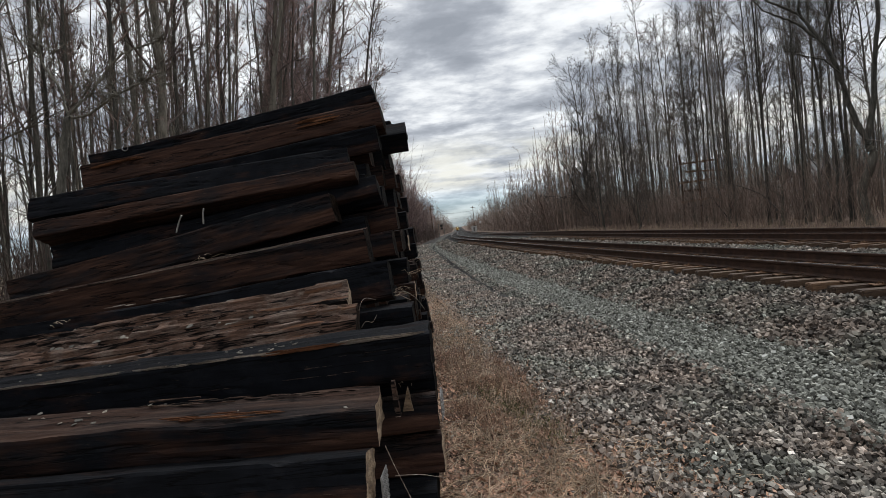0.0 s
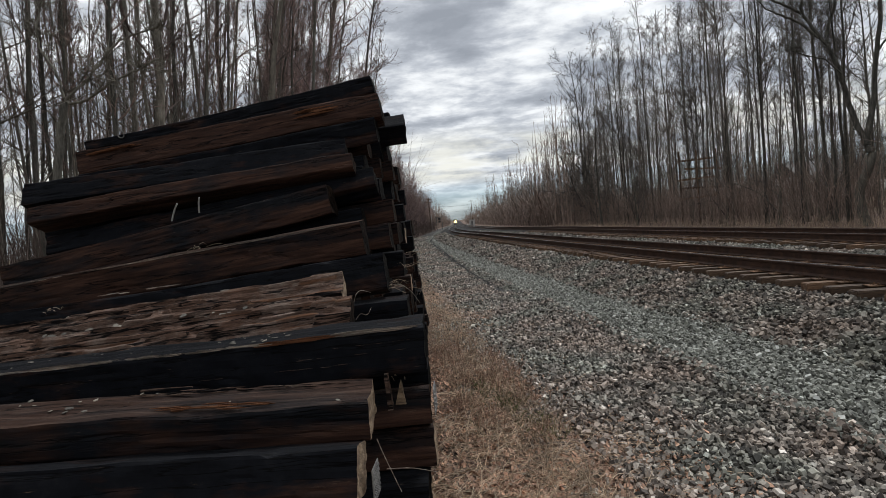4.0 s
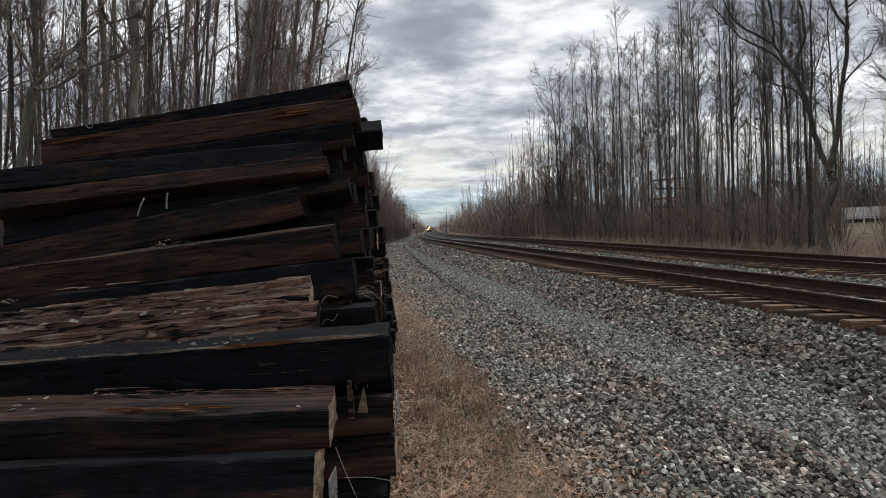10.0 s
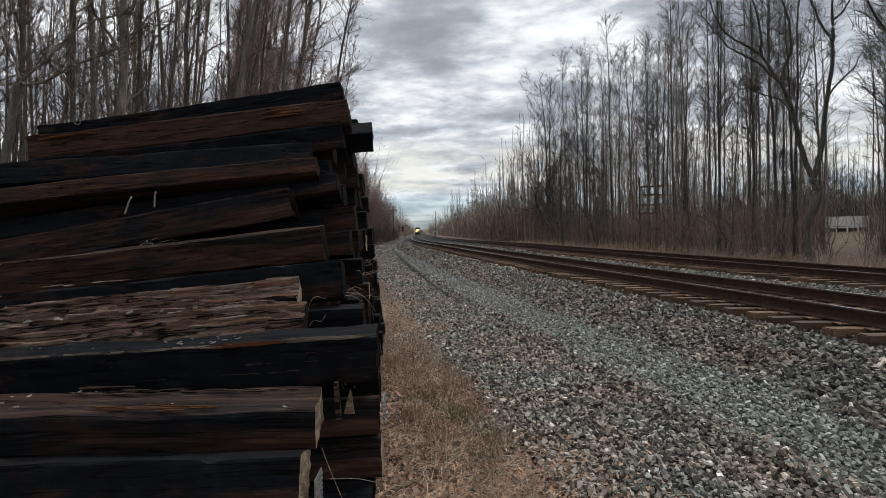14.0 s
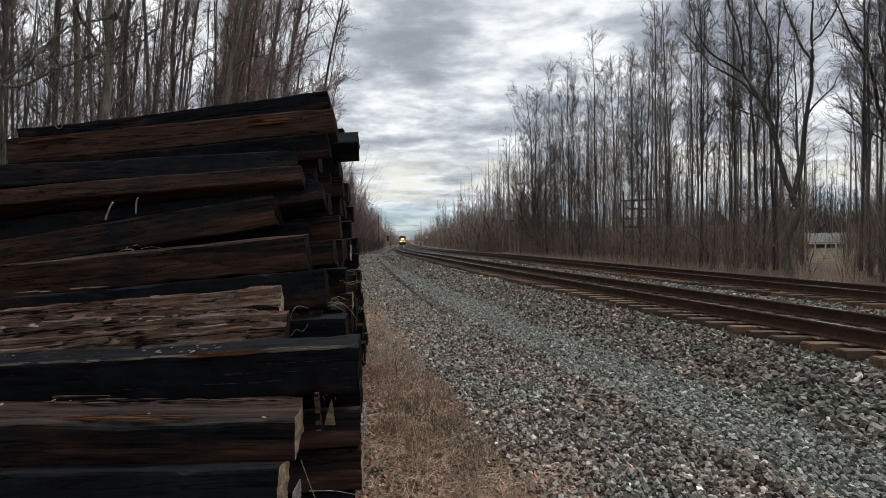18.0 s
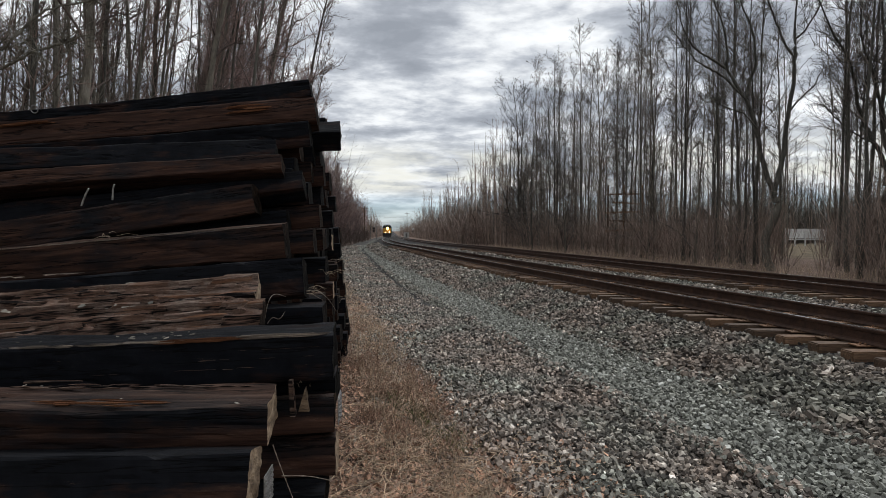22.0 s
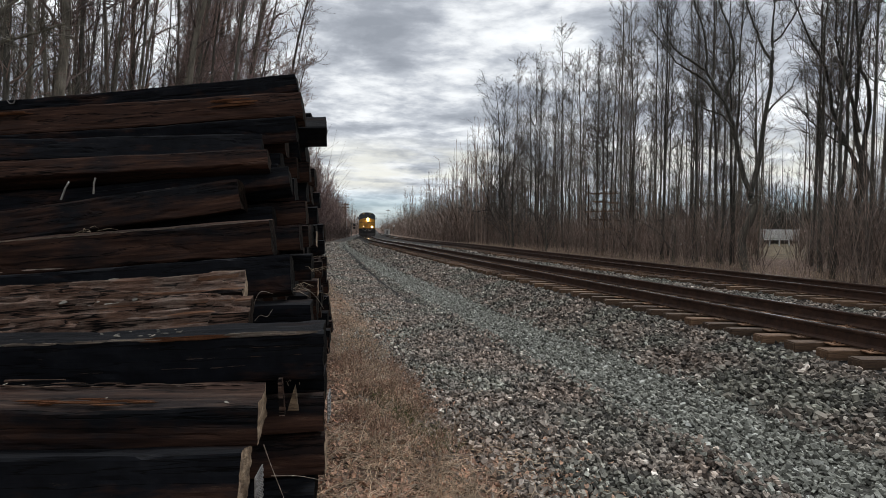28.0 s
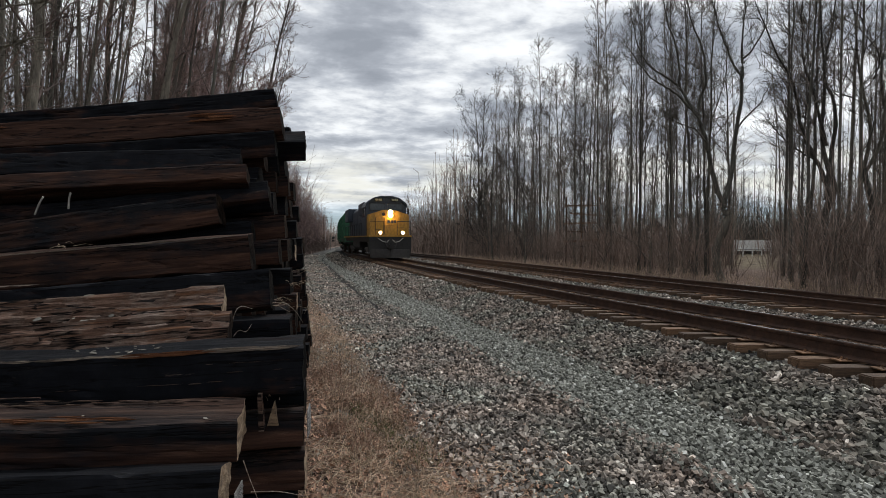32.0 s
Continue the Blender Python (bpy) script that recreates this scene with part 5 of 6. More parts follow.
def pink_trees():
    kinds = [bare_tree(300 + k, 14, 0.06, 0.16, 24, 2.9, 2.6, 0.02, 6, M["bark_l"], M["twig_pink"]) for k in range(2)]
    rng = random.Random(4)
    for k, (x, y, s) in enumerate([(-8.4, 37, 1.2), (-6.4, 46, 0.36), (-7.2, 58, 0.42), (-6.8, 70, 0.5), (-9.8, 52, 0.8), (-6.6, 84, 0.5), (-9.5, 38, 1.1)]):
        tree_at(kinds[k % 2], pose(x, y, 0, 0, 0, rng.uniform(0, 360)), "budding bare tree with pinkish twigs", "wood behind the stack", (s, s, s))
    for k in range(7):
        y = 21 + 13 * rng.random()
        x = -y * rng.uniform(0.27, 0.36)
        tree_at(kinds[k % 2], leaning(x, y, rng.uniform(5, 11), rng.uniform(0, 360)), "budding tree leaning out of the wood", "wood behind the stack", (1.2, 1.2, rng.uniform(1.0, 1.4)))
    slim = [bare_tree(310 + k, 17, 0.075, 0.25, 26, 2.4, 2.8, 0.03, 5, M["bark_l"], M["twig_l"]) for k in range(3)]
    for k in range(34):
        y = 14 + 22 * rng.random()
        x = -y * rng.uniform(0.25, 0.70)
        tree_at(slim[k % 3], leaning(x, y, out_lean(x, y) + rng.uniform(-3, 3), rng.uniform(0, 360)), "slim leaning grey pole tree behind the stack", "wood behind the stack", (rng.uniform(0.7, 1.2), rng.uniform(0.7, 1.2), rng.uniform(0.8, 1.2)))


pink_trees()


def bushy_edges():
    rng = random.Random(12)
    left = [bare_tree(320 + k, 9, 0.10, 0.05, 44, 3.6, 1.4, 0.03, 7, M["bark_l"], M["twig_pink"], 2) for k in range(3)]
    for k in range(44):
        y = 38 + 190 * ((k + rng.random()) / 44) ** 1.4
        s = rng.uniform(1.0, 1.5)
        tree_at(left[k % 3], pose(centre(y)[0] + verge_edge(y) - 3.0 * rng.random(), y, 0, 0, 0, rng.uniform(0, 360)), "bushy bare tree along the verge", "wood behind the stack", (0.62 * s, 0.62 * s, s))
    right = [bare_tree(330 + k, 9, 0.10, 0.05, 44, 3.8, 1.3, 0.03, 7, M["bark_r"], M["twig_r"], 2) for k in range(3)]
    for k in range(22):
        y = 48 + 190 * ((k + rng.random()) / 22) ** 1.3
        s = rng.uniform(0.6, 1.25)
        tree_at(right[k % 3], pose(centre(y)[0] + wood_edge(y) - 1.0 + 2.5 * rng.random(), y, -0.1, 0, 0, rng.uniform(0, 360)), SPREAD, "wood across the tracks", (s, s, s))


bushy_edges()


# ---- things on the stack ----
def stack_bits():
    ring = bmesh.new()
    for k in range(14):
        a, b = 2 * math.pi * k / 14, 2 * math.pi * (k + 1) / 14
        rod(ring, (0.028 * math.cos(a), 0, 0.031 * math.sin(a)), (0.028 * math.cos(b), 0, 0.031 * math.sin(b)), 0.0042, sides=6)
    ob = new("iron_ring", finish("iron_ring", ring, M["old_iron"]))
    ob.matrix_world = pose(-2.808, 4.972, 2.879, 8, 0, 0)
    tagged(ob, "small iron ring lying on the top black sleeper", "ring")
    # wire staples standing from one sleeper
    for x, y, z, h, lean in ((-2.004, 4.085, 2.084, 0.11, 24), (-1.809, 4.085, 2.126, 0.085, 8)):
        bm = bmesh.new()
        rod(bm, (0, 0, -0.02), (0.004, -0.02, h * 0.6), 0.006, sides=6)
        rod(bm, (0.004, -0.02, h * 0.6), (0.012, -0.028, h), 0.0055, sides=6)
        w = new("bent_nail", finish("bent_nail", bm, M["wire"]))
        w.matrix_world = pose(x, y, z, 0, lean, 0)
        tagged(w, "bright bent wire nail sticking out of a brown sleeper", "nail", "bent nails")
    # toothed end plates pressed into sleeper ends
    for x, y, z, tz in ((-0.180, 2.67, 1.085, 0), (-0.385, 2.10, 0.97, -4)):
        bm = boxes((0.0, 0.004, -0.07, 0.07, -0.06, 0.06))
        for a in range(7):
            for c in range(6):
                box(bm, 0.004, 0.009, -0.06 + a * 0.018, -0.052 + a * 0.018, -0.05 + c * 0.018, -0.042 + c * 0.018)
        p = new("end_plate", finish("end_plate", bm, M["galv"]))
        p.matrix_world = pose(x, y, z, tz, 0, 0)
        tagged(p, "toothed galvanised plate on the end of a sleeper", "end plate", "end plates")


M["old_iron"] = mat("old_iron", speckled([(0.3, (0.10, 0.095, 0.09)), (0.7, (0.24, 0.23, 0.22))], 30, None, "Object", 0.1, 0.001, 90), 0.6, 0.4)
M["wire"] = mat("bright_wire", speckled([(0.3, (0.35, 0.34, 0.32)), (0.7, (0.62, 0.60, 0.56))], 30, None, "Object", 0.1, 0.001, 90), 0.45, 0.6)
M["galv"] = mat("galvanised_plate", speckled([(0.3, (0.16, 0.16, 0.155)), (0.7, (0.42, 0.41, 0.40))], 30, None, "Object", 0.1, 0.001, 90), 0.5, 0.7)
stack_bits()


def on_tops():
    """Bark flakes, chips and straw lying on the stepped sleepers."""
    rng = np.random.default_rng(41)
    verts, faces = [], []

    def flake(x, y, z, size, lift):
        k = int(rng.integers(5, 8))
        turn, tip, i = rng.uniform(0, 6.3), rng.normal(size=2) * 0.25, len(verts)
        for level in (0.0, size * 0.16):
            for a in range(k):
                ang = turn + a * 6.283 / k
                r = size * rng.uniform(0.55, 1.0)
                dx, dy = math.cos(ang) * r, math.sin(ang) * r * 0.7
                verts.append((x + dx, y + dy, z + lift * dy + dx * tip[0] * 0.5 + abs(tip[1]) * dy * 0.5 + level + size * 0.12))
        faces.append(tuple(range(i + k - 1, i - 1, -1)))
        faces.append(tuple(range(i + k, i + 2 * k)))
        for a in range(k):
            faces.append((i + a, i + (a + 1) % k, i + k + (a + 1) % k, i + k + a))
    # sleeper: end x, y of the front edge, top z there, fall along x, rise across, number, sizes, span
    for xr, y0, z0, tilt, rise, n, s0, s1, xa, xb, wide in ((-0.636, 3.06, 1.557, 3.9, 0.55, 170, 0.008, 0.038, -2.3, -1.15, 0.17), (-0.551, 2.78, 1.47, 3.0, 0.5, 170, 0.008, 0.032, -2.2, -1.0, 0.20),
                                                            (-0.402, 2.20, 1.246, -1.6, 0.14, 16, 0.006, 0.020, -1.9, -0.5, 0.17), (-0.192, 2.53, 1.456, 1.4, 0.05, 22, 0.006, 0.018, -2.2, -0.7, 0.12)):
        heaps = rng.uniform(xa, xb, 7)
        for _ in range(n):
            x = heaps[rng.integers(7)] + rng.normal() * 0.05 if rng.random() < 0.6 else rng.uniform(xa, xb)
            v = rng.uniform(0, wide)
            flake(x, y0 + v, z0 + math.tan(radians(tilt)) * (x - xr) + rise * v, s0 + (s1 - s0) * rng.random() ** 2, rise)
    tagged(new("bark_flakes", mesh_from("bark_flakes", verts, faces, (M["chip"],))), "grey-green bark flakes and chips on the stepped sleepers", "bark flakes", kind="stuff")
    t = Tubes()

    def straw(x, y, z, n, size):
        for _ in range(n):
            p = np.array((x, y, z)) + rng.normal(size=3) * (0.04, 0.03, 0.01)
            d = rng.normal(size=3) * size * (1, 0.6, 0.35)
            t.add(np.array([p, p + d * 0.5 + (0, 0, size * 0.25), p + d]), (0.0014, 0.0012, 0.0007), 3)
    for x, y, z, n, size in ((-0.50, 3.60, 1.50, 7, 0.09), (-0.45, 3.9, 1.5, 8, 0.09), (-0.34, 2.585, 1.235, 7, 0.03),
                             (-0.42, 4.6, 1.55, 8, 0.10), (-0.35, 5.2, 1.3, 8, 0.10), (-2.32, 3.24, 1.58, 6, 0.03), (-1.73, 3.86, 1.871, 6, 0.06), (-0.4, 5.8, 1.6, 8, 0.12)):
        straw(x, y, z, n, size)
    # single bent stems at the ends of the steps
    stems = Tubes()
    for pts in (((-0.622, 3.183, 1.418), (-0.605, 3.188, 1.520), (-0.584, 3.240, 1.559), (-0.528, 3.290, 1.527)), ((-0.588, 3.084, 1.410), (-0.559, 3.086, 1.453), (-0.526, 3.086, 1.419), (-0.507, 3.139, 1.464)),
                ((-0.436, 3.494, 1.536), (-0.373, 3.496, 1.546), (-0.304, 3.496, 1.481), (-0.270, 3.495, 1.415)), ((-0.362, 2.080, 1.133), (-0.340, 2.078, 1.066), (-0.282, 2.025, 0.956)),
                ((-0.368, 2.272, 0.937), (-0.278, 2.374, 0.891), (-0.183, 2.425, 0.843))):
        k, g = np.linspace(0, 1, 14), np.linspace(0, 1, len(pts))
        q = np.stack([np.interp(k, g, [p[c] for p in pts]) for c in range(3)], -1)
        for _ in range(6):
            q[1:-1] = (q[:-2] + 2 * q[1:-1] + q[2:]) / 4
        stems.add(q, np.linspace(0.0022, 0.0012, 14), 4)
    tagged(new("bent_stems", stems.mesh("bent_stems", M["shard"])), "pale bent weed stems at the ends of the sleepers", "dry stems", kind="stuff")
    tagged(new("straw_stems", t.mesh("straw_stems", M["straw"])), "pale straw stems caught between the sleepers", "straw", kind="stuff")
    # loose splinters: a standing wedge, a board on the upper step, a sliver on the lower one
    for pts, thick, label in ((((-0.348, 1.100), (-0.318, 1.204), (-0.300, 1.100)), (2.56, 2.60), "pale pointed wedge of split wood standing between sleepers"),
                              (((-0.372, 1.10), (-0.378, 1.255), (-0.362, 1.255), (-0.350, 1.10)), (2.49, 2.53), "pale upright sliver of split wood between sleepers")):
        bm = bmesh.new()
        vs = [[bm.verts.new((x, y, z)) for x, z in pts] for y in thick]
        bm.faces.new(vs[0])
        bm.faces.new(vs[1][::-1])
        for a in range(len(pts)):
            b = (a + 1) % len(pts)
            bm.faces.new((vs[0][b], vs[0][a], vs[1][a], vs[1][b]))
        bmesh.ops.recalc_face_normals(bm, faces=bm.faces)
        tagged(new("wood_splinter", finish("wood_splinter", bm, M["light_end" if len(pts) == 3 else "weathered"])), label, "wood splinter", "loose splinters")
    for (xa, ya, za), (xb, yb, zb), r, label in (((-1.56, 3.14, 1.558), (-1.386, 3.15, 1.572), 0.013, "pale broken splinter lying on a weathered sleeper"), ((-1.378, 2.385, 1.302), (-1.165, 2.390, 1.298), 0.012, "thin pale splinter lying on a brown sleeper")):
        bm = bmesh.new()
        rod(bm, (xa, ya, za), (xb, yb, zb), r, r * 0.5, 5)
        for v in bm.verts:
            v.co.z = za + (v.co.z - za) * 0.5
        tagged(new("wood_splinter", finish("wood_splinter", bm, M["weathered"])), label, "wood splinter", "loose splinters")


on_tops()


# ---- things beside the line ----
def white_fence():
    f = thing("white_fence", pose(48.8, 68.0, 0.42), "white board fence far behind the trees", "fence", "", "")
    for k in range(4):
        part("panel", boxes((k * 1.35 + 0.06, k * 1.35 + 1.29, -0.03, 0.03, 0.45, 1.62), bevel=0.01), M["white"], f)
    for k in range(5):
        part("post", boxes((k * 1.35 - 0.06, k * 1.35 + 0.06, -0.06, 0.06, -0.5, 1.68), bevel=0.01), M["white"], f)
    part("lower_rail", boxes((0.0, 5.4, -0.02, 0.02, 0.25, 0.40)), M["white"], f)
    h = thing("white_house", pose(45.3, 72.5, 0.0), "white house with a grey roof deep behind the trees", "house")
    part("wall", boxes((-2.7, 2.7, 0, 6, -0.2, 3.4)), M["white"], h)
    bm = bmesh.new()
    prism(bm, [(-0.4, 3.3), (3.0, 5.2), (6.4, 3.3)], -3.3, 3.3)
    part("roof", bm, M["black"], h)
    for x in (-1.8, 0.9):
        part("window", boxes((x, x + 0.9, -0.03, 0.02, 1.1, 2.3)), M["glass"], h)


def lattice():
    f = thing("wooden_lattice", pose(18.3, 44.0, 0.0, 0, 0, -14), "dark broken timber rack standing among the trees", "timber rack")
    for x in (-1.3, -0.1, 1.25):
        part("post", boxes((x - 0.06, x + 0.06, -0.05, 0.05, -0.5, 5.4), bevel=0.01), M["sleeper"], f)
    for k, z in enumerate((1.9, 2.6, 3.3, 4.0, 4.7)):
        part("rail", boxes((-1.4 + 0.1 * (k % 2), 1.4, -0.09, -0.05, z - 0.06, z + 0.06), bevel=0.01), M["sleeper"], f, at=pose(0, 0, 0, 0, (-3, 2, -2, 4, -1)[k], 0))


def marker():
    f = thing("marker_flag", pose(23.0, 26.6, -0.15), "small orange marker flag on a wire beside the wood", "marker flag")
    bm = bmesh.new()
    rod(bm, (0, 0, -0.1), (0, 0, 0.62), 0.008)
    part("stake", bm, M["wire"], f)
    part("flag", boxes((-0.01, 0.12, -0.015, 0.015, 0.42, 0.64), bevel=0.006), M["orange"], f)


def pole(name, x, y, h, r, label, arms, group="", z=0.0):
    p = thing(name, pose(x, y, z), label, name.replace("_", " "), group)
    bm = bmesh.new()
    rod(bm, (0, 0, -0.5), (0, 0, h), r, r * 0.7, 10)
    part("mast", bm, M["pole_white"] if name == "white_post" else M["sleeper"], p)
    for z in arms:
        part("crossarm", boxes((-1.2, 1.2, -0.06, 0.06, z - 0.07, z + 0.07)), M["sleeper"], p)
    return p


def signals():
    """Poles, signal and cabinets far down the line."""
    g0, g1 = -fall(170), -fall(300)
    pole("utility_pole", -7.75, 170, 9.8, 0.17, "dark wooden utility pole with crossarms above the trees", (9.2, 8.4), "utility poles", g0)
    pole("utility_pole", 8.1, 300, 13.0, 0.17, "bare wooden utility pole beside the far track", (12.3,), "utility poles", g1)
    pole("white_post", -7.3, 170, 4.6, 0.12, "pale post beside the line", (), "", g0)
    g = thing("signal_mast", pose(-5.15, 170, g0), "grey lineside signal mast with dark heads", "signal")
    for x, h in ((-0.8, 4.1), (0.8, 4.0)):
        bm = bmesh.new()
        rod(bm, (x, 0, -0.3), (x, 0, h), 0.09)
        part("mast", bm, M["grey_steel"], g)
    part("beam", boxes((-1.0, 1.1, -0.06, 0.06, 3.7, 3.86)), M["grey_steel"], g)
    for z in (3.3, 2.5):
        part("signal_head", boxes((-0.3, 0.4, -0.15, 0.1, z - 0.3, z + 0.3), bevel=0.03), M["black"], g)
    c = thing("relay_cabinet", pose(7.75, 300, g1), "pale lineside equipment house beside the far track", "cabinet", "lineside cabinets")
    part("body", boxes((-1.4, 1.4, -0.9, 0.9, -0.1, 2.7), bevel=0.03), M["pole_white"], c)
    part("roof", boxes((-1.5, 1.5, -1.0, 1.0, 2.7, 2.85)), M["grey_steel"], c)
    part("door", boxes((-0.45, 0.45, -0.93, -0.902, 0.1, 2.1)), M["grey_steel"], c)
    copy_thing(c, pose(15.0, 290, -fall(290), 0, 0, 8))
    s = thing("round_sign", pose(11.0, 296, g1), "round white lineside sign on a post", "sign")
    bm = bmesh.new()
    rod(bm, (0, 0, -0.2), (0, 0, 4.3), 0.09)
    part("post", bm, M["grey_steel"], s)
    bm = bmesh.new()
    rod(bm, (0, -0.12, 4.4), (0, -0.09, 4.4), 0.62, sides=20)
    part("disc", bm, M["white"], s)
    part("target", boxes((-0.45, 0.45, -0.1, 0.1, 2.4, 3.5), bevel=0.05), M["black"], s)
    for za, zb in ((6.1, 9.0), (4.5, 6.2)):
        t = Tubes()
        q = [np.array((-7.75 + 15.85 * i / 12, 170 + 130 * i / 12, za + (zb - za) * i / 12 - 0.5 * math.sin(math.pi * i / 12))) for i in range(13)]
        t.add(np.array(q), [0.035] * 13, 4)
        tagged(new("overhead_wire", t.mesh("overhead_wire", M["black"])), "thin overhead wire strung between the poles", "wire", "overhead wires")


# ---- train ----
def paint(name, col, rough=0.45, metal=0.0):
    dark = tuple(c * 0.62 for c in col)
    return mat(name, speckled([(0.3, dark), (0.6, col), (0.85, tuple(min(1, c * 1.12) for c in col))], 1.5, (1, 1, 0.4), "Object", 0.05, 0.003, 12), rough, metal)


def glow(name, col, strength):
    m = bpy.data.materials.new(name)
    m.use_nodes = True
    b = m.node_tree.nodes["Principled BSDF"]
    b.inputs["Base Color"].default_value = (*col, 1)
    b.inputs["Emission Color"].default_value = (*col, 1)
    b.inputs["Emission Strength"].default_value = strength
    return m


M["yellow"] = paint("grimy_yellow_paint", (0.56, 0.29, 0.035))
M["blue"] = paint("dark_blue_paint", (0.030, 0.042, 0.062))
M["black"] = paint("grimy_black_steel", (0.018, 0.017, 0.017), 0.6)
M["grey_steel"] = paint("dusty_grey_steel", (0.13, 0.125, 0.12), 0.6)
M["plow"] = paint("dusty_plow_steel", (0.035, 0.031, 0.028), 0.7)
M["green"] = paint("faded_green_paint", (0.035, 0.15, 0.075), 0.6)
M["white"] = paint("white_paint", (0.72, 0.72, 0.70), 0.6)
M["pole_white"] = paint("pale_post_paint", (0.45, 0.43, 0.40), 0.7)
M["orange"] = paint("orange_vinyl", (0.85, 0.12, 0.03), 0.6)
M["glass"] = paint("dark_window_glass", (0.03, 0.035, 0.04), 0.06)
M["pale_bar"] = paint("pale_number_bar", (0.55, 0.55, 0.35), 0.6)
M["lamp"] = glow("lit_headlight", (1.0, 0.66, 0.28), 300)
M["lamp_small"] = glow("lit_ditch_light", (1.0, 0.62, 0.24), 60)


def prism_y(outline, y0, y1, bevel=0.0):
    """A solid with an outline in x, z drawn out along y."""
    bm = bmesh.new()
    a = [bm.verts.new((x, y0, z)) for x, z in outline]
    b = [bm.verts.new((x, y1, z)) for x, z in outline]
    bm.faces.new(a), bm.faces.new(b[::-1])
    for i in range(len(a)):
        j = (i + 1) % len(a)
        bm.faces.new((a[i], b[i], b[j], a[j]))
    if bevel:
        bmesh.ops.bevel(bm, geom=list(bm.edges), offset=bevel, segments=2, affect="EDGES")
    return bm


def lamp_disc(x, y, z, r, sx=1.0):
    bm = bmesh.new()
    rod(bm, (x, y, z), (x, y - 0.03, z), r, r * 0.9, 16)
    return bm


def rods(*lines, r=0.022, sides=6):
    bm = bmesh.new()
    for a, b in lines:
        rod(bm, a, b, r, sides=sides)
    return bm


def make_truck(parent, y, axles, half):
    """Side frames with wheelsets under a vehicle."""
    for s in (-1, 1):
        fr = part("truck_frame", boxes((s * 1.0 - 0.09, s * 1.0 + 0.09, y - half, y + half, 0.42, 0.78), (s * 1.0 - 0.07, s * 1.0 + 0.07, y - half * 0.5, y + half * 0.5, 0.25, 0.45), bevel=0.03), M["grey_steel"], parent)
        for a in axles:
            bm = bmesh.new()
            rod(bm, (s * 0.98, y + a, 0.5), (s * 1.14, y + a, 0.5), 0.15, 0.12, 12)
            part("axle_box", bm, M["black"], fr)
    for a in axles:
        bm = bmesh.new()
        rod(bm, (-0.8, y + a, 0.5), (0.8, y + a, 0.5), 0.08, sides=10)
        w = part("wheelset", bm, M["black"], parent)
        for s in (-1, 1):
            bm = bmesh.new()
            rod(bm, (s * 0.69, y + a, 0.505), (s * 0.83, y + a, 0.505), 0.505, sides=24)
            part("wheel", bm, M["rail"], w)


